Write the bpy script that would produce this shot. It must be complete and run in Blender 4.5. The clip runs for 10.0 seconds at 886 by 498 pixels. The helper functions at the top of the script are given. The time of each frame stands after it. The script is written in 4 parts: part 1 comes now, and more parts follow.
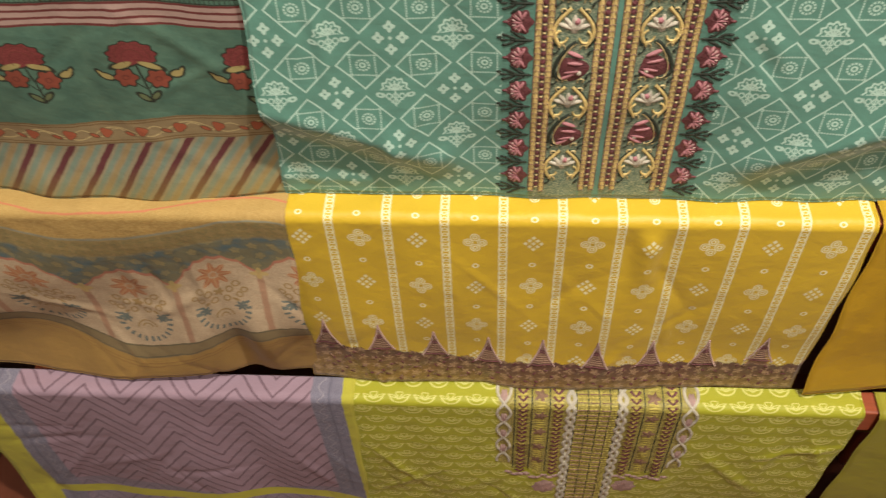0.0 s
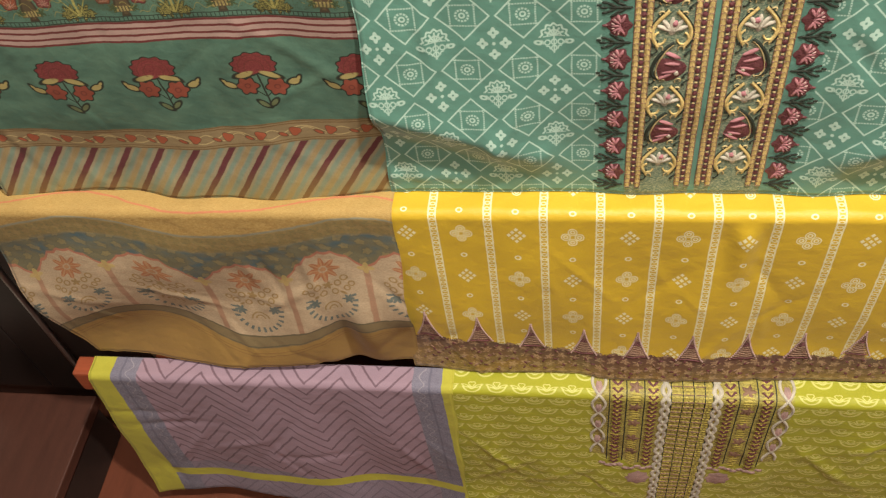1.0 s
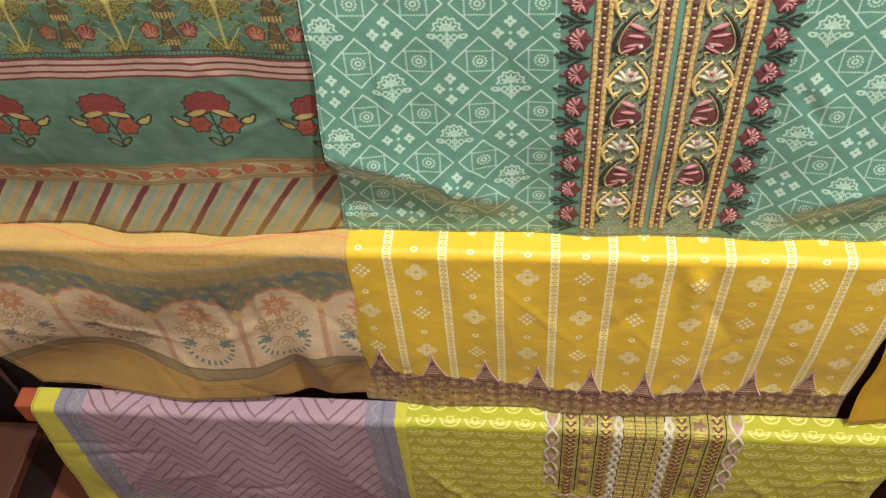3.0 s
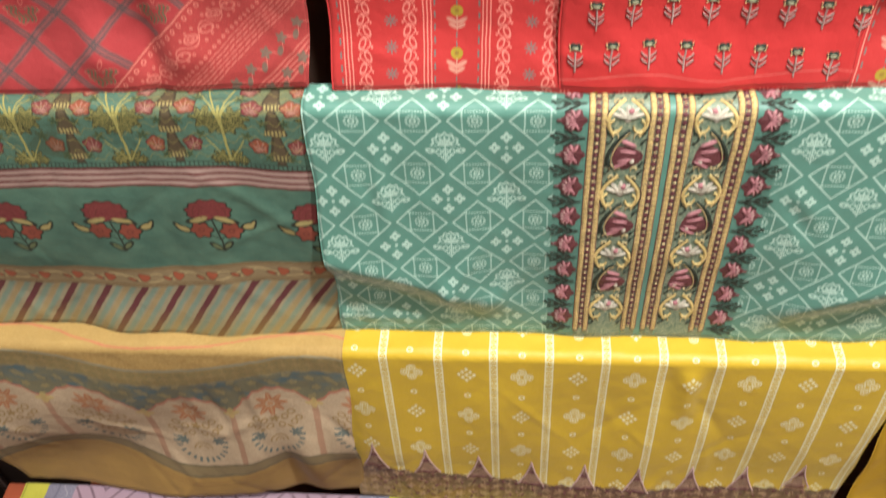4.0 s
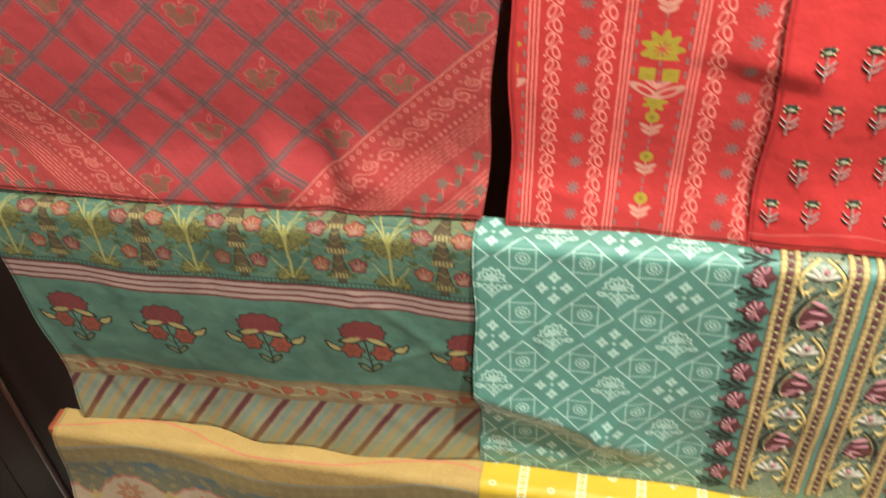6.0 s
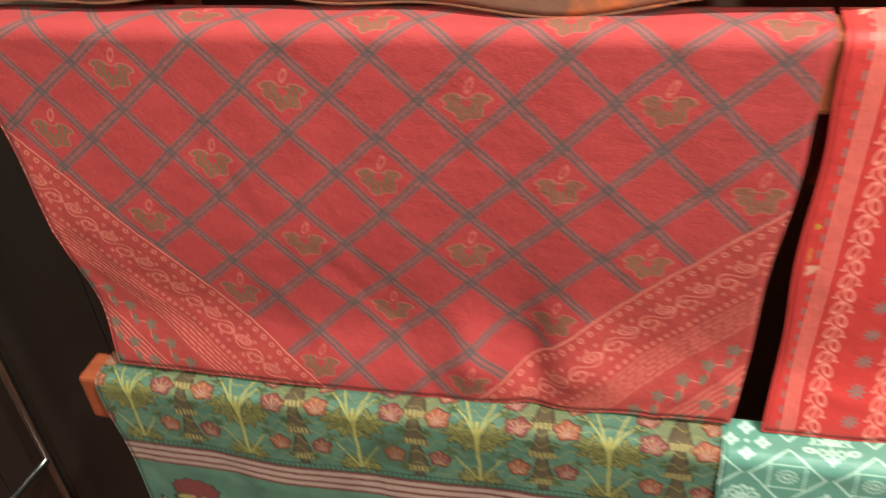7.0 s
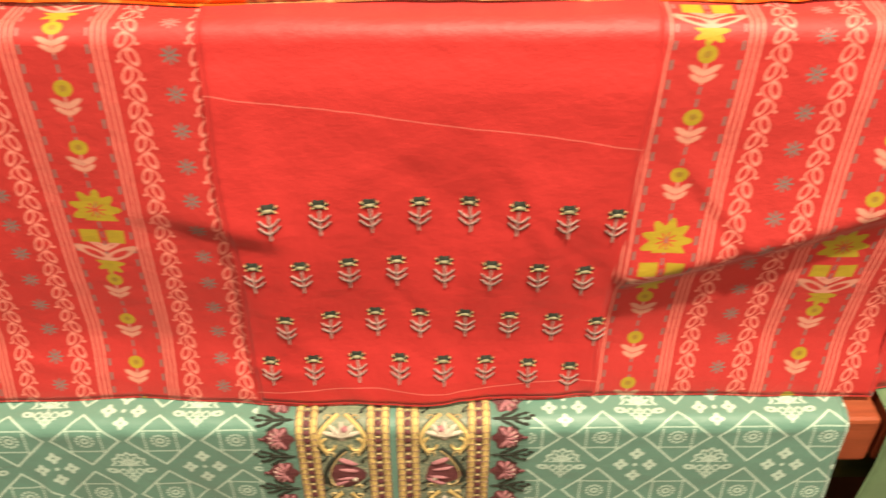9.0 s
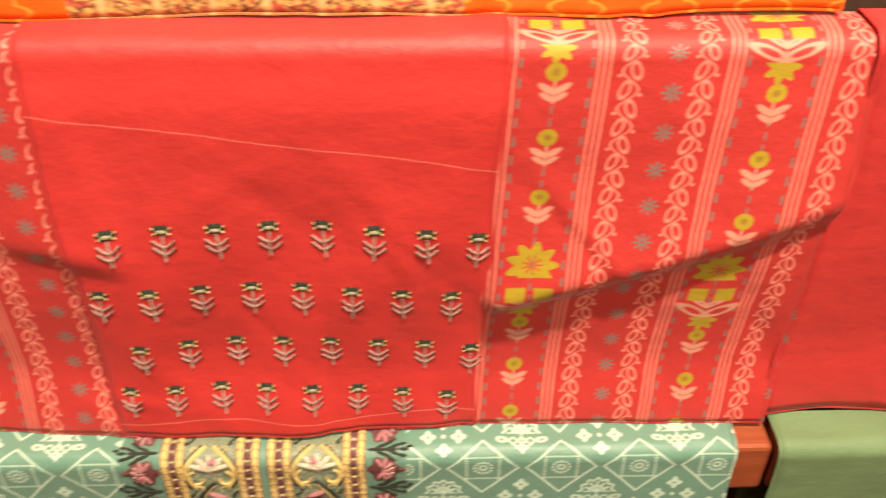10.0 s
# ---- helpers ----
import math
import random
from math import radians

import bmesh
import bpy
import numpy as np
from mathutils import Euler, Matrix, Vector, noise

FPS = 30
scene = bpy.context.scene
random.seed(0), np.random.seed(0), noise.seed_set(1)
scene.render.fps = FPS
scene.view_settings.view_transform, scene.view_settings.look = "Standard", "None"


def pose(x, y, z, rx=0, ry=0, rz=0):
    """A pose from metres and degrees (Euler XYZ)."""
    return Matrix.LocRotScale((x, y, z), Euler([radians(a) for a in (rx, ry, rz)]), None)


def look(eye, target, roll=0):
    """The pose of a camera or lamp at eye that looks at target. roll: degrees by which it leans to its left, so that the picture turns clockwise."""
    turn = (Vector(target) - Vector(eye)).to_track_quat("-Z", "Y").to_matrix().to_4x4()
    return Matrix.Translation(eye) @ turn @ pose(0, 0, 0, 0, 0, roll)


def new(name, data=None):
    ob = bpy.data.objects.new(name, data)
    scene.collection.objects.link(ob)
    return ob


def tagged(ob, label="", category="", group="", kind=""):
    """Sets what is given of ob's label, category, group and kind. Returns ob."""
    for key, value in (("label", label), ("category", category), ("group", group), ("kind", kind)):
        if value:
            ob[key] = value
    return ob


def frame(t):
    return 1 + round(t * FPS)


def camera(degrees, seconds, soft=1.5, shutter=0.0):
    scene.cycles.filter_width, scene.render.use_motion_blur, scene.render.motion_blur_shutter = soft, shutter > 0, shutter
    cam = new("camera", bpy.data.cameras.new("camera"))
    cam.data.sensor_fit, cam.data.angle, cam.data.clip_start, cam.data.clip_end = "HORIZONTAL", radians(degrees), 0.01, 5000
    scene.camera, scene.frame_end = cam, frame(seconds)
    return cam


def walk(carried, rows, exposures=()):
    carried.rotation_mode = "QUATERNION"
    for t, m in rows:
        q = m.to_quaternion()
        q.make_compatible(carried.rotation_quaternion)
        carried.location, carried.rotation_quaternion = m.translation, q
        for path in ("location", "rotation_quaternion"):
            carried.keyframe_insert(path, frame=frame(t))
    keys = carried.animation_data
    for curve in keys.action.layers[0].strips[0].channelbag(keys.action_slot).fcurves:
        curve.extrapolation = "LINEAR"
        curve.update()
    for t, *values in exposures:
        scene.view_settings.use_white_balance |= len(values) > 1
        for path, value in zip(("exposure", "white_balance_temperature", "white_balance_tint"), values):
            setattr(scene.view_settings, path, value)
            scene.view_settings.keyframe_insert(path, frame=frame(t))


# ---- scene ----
cam = camera(52.7, 10.0, soft=1.25, shutter=0.5)
PATH = [
    (0, (0.084, -0.091, 1.631), (-0.048, 1.159, 0.076), -3.7),
    (0.5, (0.065, -0.118, 1.667), (-0.166, 1.119, 0.112), -7.9),
    (1, (0.062, -0.136, 1.678), (-0.251, 1.097, 0.134), -10.3),
    (1.5, (0.046, -0.123, 1.68), (-0.265, 1.108, 0.135), -10.0),
    (2, (0.043, -0.125, 1.666), (-0.239, 1.109, 0.118), -9.1),
    (2.5, (0.058, -0.103, 1.69), (-0.178, 1.139, 0.141), -7.3),
    (3.8, (0.052, -0.08, 1.736), (-0.132, 1.252, 0.256), -4.9),
    (4, (0.04, -0.07, 1.756), (-0.135, 1.301, 0.31), -4.5),
    (4.5, (0.049, -0.051, 1.777), (-0.123, 1.387, 0.397), -4.0),
    (5, (0.018, -0.053, 1.762), (-0.166, 1.403, 0.404), -4.2),
    (5.2, (-0.021, -0.049, 1.762), (-0.215, 1.405, 0.403), -4.1),
    (6.5, (-0.098, 0.071, 1.79), (-0.579, 1.582, 0.571), -5.6),
    (7, (-0.303, 0.182, 1.774), (-0.778, 1.736, 0.608), -6.1),
    (7.5, (-0.348, 0.21, 1.769), (-0.694, 1.78, 0.58), -4.7),
    (8, (-0.244, 0.204, 1.763), (-0.426, 1.811, 0.587), -2.0),
    (8.5, (0.011, 0.224, 1.791), (0.018, 1.765, 0.516), -1.1),
    (9, (0.266, 0.209, 1.794), (0.274, 1.763, 0.536), -0.2),
    (9.5, (0.306, 0.222, 1.794), (0.301, 1.78, 0.54), -0.3),
    (10, (0.373, 0.246, 1.783), (0.421, 1.81, 0.537), 0.4),
]
EXPOSURES = [(0.0, -0.06, 6200, 6), (1.0, 0.06, 6200, 6), (2.5, 0.19, 6150, 5), (4.5, 0.14, 5550, 5), (5.2, 0.14, 5750, 6), (6.5, 0.20, 5650, -4), (7.0, 0.13, 5900, -4), (7.5, 0.40, 6300, 4), (8.0, 0.50, 6500, 4), (8.5, 0.26, 6900, 9), (9.0, 0.02, 7800, 12), (10.0, 0.00, 8000, 15)]
walk(cam, [(t, look(eye, target, roll)) for t, eye, target, roll in PATH], EXPOSURES)

# ---- light ----
def lamp(name, eye, target, watts, size, colour):
    data = bpy.data.lights.new(name, "AREA")
    data.shape, data.size, data.energy, data.color = "DISK", size, watts, colour
    ob = new(name, data)
    ob.matrix_world = look(eye, target)
    return ob


lamp("shop_or_fill_lamp", (0.75, -0.05, 3.70), (0.30, 0.85, 0.9), 128, 0.12, (1.0, 0.90, 0.77))
lamp("shop_or_fill_lamp", (-0.85, 0.00, 3.70), (-0.40, 0.80, 0.7), 24, 0.12, (1.0, 0.90, 0.77))
# added front fill, no real fitting: evens the light on the lower tiers
lamp("shop_or_fill_lamp", (0.8, -1.7, 3.60), (0.4, 0.8, 0.2), 74, 0.24, (1.0, 0.90, 0.77))
world = bpy.data.worlds.new("world")
world.use_nodes = True
world.node_tree.nodes["Background"].inputs[0].default_value = (1.0, 0.86, 0.70, 1)
world.node_tree.nodes["Background"].inputs[1].default_value = 0.012
scene.world = world


# ---- node arithmetic for printed patterns ----
class X:
    """A number that a node gives; sums and products of it make further nodes."""

    def __init__(self, sock):
        self.sock = sock

    def __add__(self, o): return mth("ADD", self, o)
    def __radd__(self, o): return mth("ADD", self, o)
    def __sub__(self, o): return mth("SUBTRACT", self, o)
    def __rsub__(self, o): return mth("SUBTRACT", o, self)
    def __mul__(self, o): return mth("MULTIPLY", self, o)
    def __rmul__(self, o): return mth("MULTIPLY", self, o)
    def __truediv__(self, o): return mth("DIVIDE", self, o)
    def __neg__(self): return mth("MULTIPLY", self, -1.0)


TREE = [None]


def mth(op, *args, clamp=False):
    n = TREE[0].nodes.new("ShaderNodeMath")
    n.operation, n.use_clamp = op, clamp
    for i, a in enumerate(args):
        if isinstance(a, X):
            TREE[0].links.new(a.sock, n.inputs[i])
        else:
            n.inputs[i].default_value = a
    return X(n.outputs[0])


def sq(a): return a * a
def ab(a): return mth("ABSOLUTE", a)
def lo(a, *b):
    for c in b:
        a = mth("MINIMUM", a, c)
    return a
def hi(a, *b):
    for c in b:
        a = mth("MAXIMUM", a, c)
    return a
def sine(a): return mth("SINE", a)
def cosine(a): return mth("COSINE", a)
def rep(a, p, off=0.0): return mth("WRAP", a - off, p / 2, -p / 2)
def idx(a, p, off=0.0): return mth("FLOOR", mth("MULTIPLY_ADD", a, 1 / p, 0.5 - off / p))
def odd(a): return mth("PINGPONG", a, 1.0)
def inside(d, w=0.0011): return mth("MULTIPLY_ADD", d, -1 / w, 0.5, clamp=True)
def length(x, y): return mth("SQRT", mth("MULTIPLY_ADD", x, x, sq(y)))
def disc(x, y, r, cx=0.0, cy=0.0): return length(x - cx, y - cy) - r
def ring(x, y, r, w, cx=0.0, cy=0.0): return ab(disc(x, y, r, cx, cy)) - w
def angle(x, y): return mth("ARCTAN2", y, x)
def box(x, y, a, b, cx=0.0, cy=0.0): return hi(ab(x - cx) - a, ab(y - cy) - b)
def band(a, mid, half): return ab(a - mid) - half
def ease(a, a0, a1):
    t = mth("MULTIPLY_ADD", a, 1 / (a1 - a0), -a0 / (a1 - a0), clamp=True)
    return t * t * (3.0 - t * 2.0)


def rhomb(x, y, a, b): return (ab(x) * (1 / a) + ab(y) * (1 / b) - 1.0) * (a * b / math.hypot(a, b))


def leaf(x, y, a, b, cx=0.0, cy=0.0, deg=0.0):
    c, s = math.cos(radians(deg)), math.sin(radians(deg))
    dx, dy = x - cx, y - cy
    return (length((dx * c + dy * s) * (1 / a), (dy * c - dx * s) * (1 / b)) - 1.0) * min(a, b)


def bloom(x, y, r, n, k, cx=0.0, cy=0.0, turn=0.0):
    dx, dy = x - cx, y - cy
    return length(dx, dy) - mth("MULTIPLY_ADD", cosine(mth("MULTIPLY_ADD", angle(dx, dy), float(n), turn)), r * k, r)


def over(col, paint, mask):
    """Lays paint over col where mask is 1."""
    n = TREE[0].nodes.new("ShaderNodeMix")
    n.data_type = "RGBA"
    TREE[0].links.new(mask.sock, n.inputs[0])
    for i, c in ((6, col), (7, paint)):
        if isinstance(c, tuple):
            n.inputs[i].default_value = (*c, 1)
        else:
            TREE[0].links.new(c, n.inputs[i])
    return n.outputs[2]


def noise_tex(scale, detail=3.0, coord=None, rough=0.55):
    n = TREE[0].nodes.new("ShaderNodeTexNoise")
    n.inputs["Scale"].default_value, n.inputs["Detail"].default_value, n.inputs["Roughness"].default_value = scale, detail, rough
    if coord is not None:
        TREE[0].links.new(coord, n.inputs["Vector"])
    return n


def fresh(name):
    m = bpy.data.materials.new(name)
    m.use_nodes = True
    TREE[0] = m.node_tree
    return m, m.node_tree.nodes["Principled BSDF"]


def cloth_material(name, paint, rough=0.72, sheen=0.06, wobble=0.0012, weave=0.25, mottled=0.16, crease=0.9, wave=0.0, soft_scale=9.0):
    """Woven cloth. paint(u, v) gives the printed colour, u along the bar and v down from its edge, in metres."""
    m, p = fresh(name)
    t = m.node_tree
    uv = t.nodes.new("ShaderNodeUVMap")
    uv.uv_map = "cloth"
    sep = t.nodes.new("ShaderNodeSeparateXYZ")
    t.links.new(uv.outputs[0], sep.inputs[0])
    u, v = X(sep.outputs[0]), X(sep.outputs[1])
    if wobble:
        wob = noise_tex(45.0, 2.0, uv.outputs[0])
        s2 = t.nodes.new("ShaderNodeSeparateColor")
        t.links.new(wob.outputs[1], s2.inputs[0])
        u = u + (X(s2.outputs[0]) - 0.5) * (wobble * 3)
        v = v + (X(s2.outputs[1]) - 0.5) * (wobble * 3)
    if wave:
        slow = noise_tex(soft_scale, 1.0, uv.outputs[0])
        v = v + (X(slow.outputs[0]) - 0.5) * wave
    col = paint(u, v)
    # dye unevenness, coarse and fine
    n1, n2 = noise_tex(14.0, 4.0, uv.outputs[0]), noise_tex(420.0, 2.0, uv.outputs[0])
    tone = mth("MULTIPLY_ADD", X(n1.outputs[0]), mottled * 1.6, 1.0 - mottled * 0.8) * mth("MULTIPLY_ADD", X(n2.outputs[0]), mottled * 1.3, 1.0 - mottled * 0.65)
    mul = t.nodes.new("ShaderNodeVectorMath")
    mul.operation = "SCALE"
    if isinstance(col, tuple):
        mul.inputs[0].default_value = col
    else:
        t.links.new(col, mul.inputs[0])
    t.links.new(tone.sock, mul.inputs["Scale"])
    t.links.new(mul.outputs[0], p.inputs["Base Color"])
    p.inputs["Roughness"].default_value = rough
    p.inputs["Sheen Weight"].default_value, p.inputs["Sheen Roughness"].default_value = sheen, 0.4
    p.inputs["Specular IOR Level"].default_value = 0.35
    # creases and the weave
    threads = mth("MULTIPLY", sine(X(sep.outputs[0]) * 5200.0), sine(X(sep.outputs[1]) * 5200.0))
    n3 = noise_tex(22.0, 5.0, uv.outputs[0])
    h = mth("MULTIPLY_ADD", threads, 0.00006 * weave, X(n3.outputs[0]) * (0.0042 * crease)) + X(n2.outputs[0]) * (0.0007 * weave)
    b = t.nodes.new("ShaderNodeBump")
    b.inputs["Strength"].default_value, b.inputs["Distance"].default_value = 0.8, 1.0
    t.links.new(h.sock, b.inputs["Height"])
    t.links.new(b.outputs[0], p.inputs["Normal"])
    return m


def plain_material(name, colour, rough=0.5, metal=0.0, vary=0.2, scale=18.0, bump=0.0004, stretch=(1, 1, 1), sheen=0.0):
    m, p = fresh(name)
    t = m.node_tree
    co = t.nodes.new("ShaderNodeTexCoord")
    mp = t.nodes.new("ShaderNodeMapping")
    mp.inputs["Scale"].default_value = stretch
    t.links.new(co.outputs["Object"], mp.inputs[0])
    n1, n2 = noise_tex(scale, 5.0, mp.outputs[0]), noise_tex(scale * 12, 3.0, mp.outputs[0])
    f = mth("MULTIPLY_ADD", X(n1.outputs[0]), vary * 1.7, 1 - vary * 0.85) * mth("MULTIPLY_ADD", X(n2.outputs[0]), vary, 1 - vary * 0.5)
    mul = t.nodes.new("ShaderNodeVectorMath")
    mul.operation = "SCALE"
    mul.inputs[0].default_value = colour
    t.links.new(f.sock, mul.inputs["Scale"])
    t.links.new(mul.outputs[0], p.inputs["Base Color"])
    p.inputs["Roughness"].default_value, p.inputs["Metallic"].default_value = rough, metal
    p.inputs["Sheen Weight"].default_value = sheen
    b = t.nodes.new("ShaderNodeBump")
    b.inputs["Strength"].default_value, b.inputs["Distance"].default_value = 0.6, 1.0
    t.links.new((X(n2.outputs[0]) * bump).sock, b.inputs["Height"])
    t.links.new(b.outputs[0], p.inputs["Normal"])
    return m


# ---- the prints ----
def paint_green(u, v):
    base, white = (0.118, 0.258, 0.200), (0.45, 0.61, 0.51)
    ug = u + inside(0.2175 - u, 0.002) * 0.0115
    x, y = rep(ug, 0.0768, -0.1725), rep(v, 0.0845, 0.0205)
    d = rhomb(x, y, 0.0345, 0.0365)
    r = length(x, y)
    th = angle(x, y)
    lines = lo(hi(ab(ab(x) - 0.0160) - 0.0010, 0.0006 - ab(rep(v, 0.0036))), hi(ab(ab(y) - 0.0155) - 0.0010, 0.0006 - ab(rep(u, 0.0036))))
    lines = hi(lines, d)
    beads = hi(ab(r - 0.0082) - 0.0014, (ab(mth("WRAP", th, 0.2618, -0.2618)) - 0.17) * 0.008)
    eye = lo(ab(r - 0.0033) - 0.0012, beads)
    sdf = lo(ab(d) - 0.0011, lines, eye)
    # the motifs between the diamonds, turn about
    ox, oy = rep(ug, 0.0768, -0.1341) * 0.90, rep(v, 0.0845, 0.0628) * 0.80
    turn = odd(idx(ug, 0.0768, -0.1341) + idx(v, 0.0845, 0.0628) + 1.0)
    p, q = hi(ab(ox), ab(oy)) - 0.0135, lo(ab(ox), ab(oy))
    four = hi(length(p, q) - mth("MULTIPLY_ADD", cosine(angle(p, q) * 4.0), 0.0013, 0.0056), 0.0013 - length(p, q))
    four = lo(four, length(ox, oy) - 0.0020)
    fr, fy = length(ox, oy + 0.003), oy + 0.003
    ft = angle(ox, fy)
    fan = lo(ab(fr - mth("MULTIPLY_ADD", cosine(ft * 12.0), 0.0012, 0.0150)) - 0.0014, ab(fr - 0.0075) - 0.0011, hi(ab(rep(ft, 0.5236)) * fr - 0.0011, fr - 0.0125))
    fan = hi(fan, fy)
    sx, sy = rep(ox, 0.0076, 0.0), rep(oy, 0.0076, 0.0042)
    knots = hi(ab(length(sx, sy) - 0.0030) - 0.0008, ab(ox) + oy * 1.05 - 0.0185, 0.0002 - oy)
    buds = ab(leaf(ab(ox), oy, 0.0036, 0.0022, 0.0180, 0.0030, -15)) - 0.0010
    tree = lo(fan, knots, buds, hi(ab(ox) - 0.0008, ab(oy - 0.004) - 0.014))
    mix = mth("MULTIPLY_ADD", turn, four - tree, tree)
    mask = inside(lo(sdf, mix))
    # under the embroidered panel the ground stays plain
    col = over(base, white, mask * inside(0.138 - ab(u - 0.2175), 0.002))
    g = noise_tex(240.0, 3.0)
    spk = mth("MULTIPLY_ADD", X(g.outputs[0]), 4.0, -1.6, clamp=True)
    m = ab(u - 0.2175)
    fill = lo(hi(ab(m - 0.053) - 0.0260, -1.0), ab(m - 0.0150) - 0.010, ab(m - 0.0872) - 0.010)
    col = over(col, over((0.085, 0.095, 0.055), (0.42, 0.40, 0.25), spk), inside(fill) * mth("MULTIPLY_ADD", spk, 0.15, 0.62))
    return over(col, (0.030, 0.034, 0.024), inside(ab(m - 0.118) - 0.018, 0.010) * spk * 0.4)


def paint_stripe_red(u, v):
    base = (0.50, 0.038, 0.036)
    pale, grey, gold, cream = (0.78, 0.25, 0.20), (0.17, 0.165, 0.15), (0.40, 0.285, 0.030), (0.62, 0.27, 0.20)
    u = u + v * 0.040
    x = rep(u, 0.1667, -0.0263)
    ax = ab(x)
    col = base
    right, far = inside(0.30 - u, 0.002), inside(0.57 - u, 0.002)
    three = lo(ab(ab(ax - 0.0350) - 0.0045), ab(ax - 0.0350)) - 0.0008
    # vine of heart leaves
    vx = ax - 0.0560
    snake = ab(vx - sine(v * 202.7) * 0.0068) - 0.0009
    hv, hx = rep(v, 0.031, 0.00775), rep(v, 0.031, 0.02325)
    heart = lo(ab(leaf(vx, hv, 0.0034, 0.0070, -0.0032, 0.0, 20)) - 0.0008, ab(leaf(vx, hx, 0.0034, 0.0070, 0.0032, 0.0, -20)) - 0.0008)
    dots = lo(disc(vx, hv, 0.0015, 0.0085, 0.004), disc(vx, hx, 0.0015, -0.0085, 0.004))
    col = over(col, pale, inside(lo(three, snake, heart, dots)))
    dash = hi(ab(ax - 0.0262) - 0.0010, ab(rep(v, 0.0165)) - 0.0042)
    stem = hi(ax - 0.0008, ab(rep(v, 0.011)) - 0.0035)
    s, sy = rep(u, 0.1667, 0.0620), rep(v + right * 0.0140, 0.0331, 0.0223)
    sr = length(s, sy)
    star = hi(ab(mth("WRAP", angle(s, sy), 0.3927, -0.3927)) * sr - 0.0009, sr - 0.0078, 0.0012 - sr)
    col = over(col, grey, inside(lo(dash, stem, star)))
    # the running flowers
    vs = v + 0.0215 - right * 0.0285 - far * 0.0180
    y = rep(vs, 0.258, 0.184)
    y2 = rep(vs, 0.258, 0.330)
    f = rep(y2, 0.055, 0.012)
    small = hi(disc(x, f, 0.0075, 0.0, -0.012), ab(y2) - 0.0825)
    leaves = lo(leaf(ax, f, 0.0078, 0.0028, 0.0056, 0.0015, -32), leaf(ax, f, 0.0062, 0.0023, 0.0046, 0.0085, -32), box(x, f, 0.0009, 0.010, 0.0, 0.004))
    leaves = hi(leaves, ab(y2) - 0.0825)
    hole = hi(disc(x, f, 0.0027, 0.0, -0.012), ab(y2) - 0.0825)
    wings = lo(leaf(ax, y, 0.0140, 0.0042, 0.0120, 0.058, -28), leaf(ax, y, 0.009, 0.0018, 0.006, 0.048, -35))
    col = over(col, cream, inside(hi(lo(leaves, ab(wings) - 0.0014), -0.174 - u)))
    big = hi(bloom(x, y, 0.0190, 9, 0.20, 0.0, 0.008, 0.2), y - 0.020)
    squares = lo(box(ab(x), y, 0.0082, 0.0074, 0.0118, 0.0375), hi(bloom(x, y, 0.0110, 7, 0.25, 0.0, 0.071, 0.6), 0.067 - y))
    veins = hi(ab(rep(angle(x, y - 0.008), 0.7)) * length(x, y - 0.008) - 0.0007, length(x, y - 0.008) - 0.009)
    col = over(col, gold, inside(hi(lo(small, big, squares), -hole, -veins, -0.174 - u)))
    return over(col, (0.30, 0.19, 0.030), inside(hi(hole, -0.174 - u)))


def paint_panel_red(u, v):
    base = (0.53, 0.036, 0.035)
    line = ab(v - 0.387 + sine(u * 31.0 + 2.2) * 0.0042) - 0.0006
    crease = ab(v - 0.042 - u * 0.15 + sine(u * 40.0) * 0.001) - 0.0005
    return over(base, (0.78, 0.24, 0.20), inside(lo(line, crease)) * 0.55)


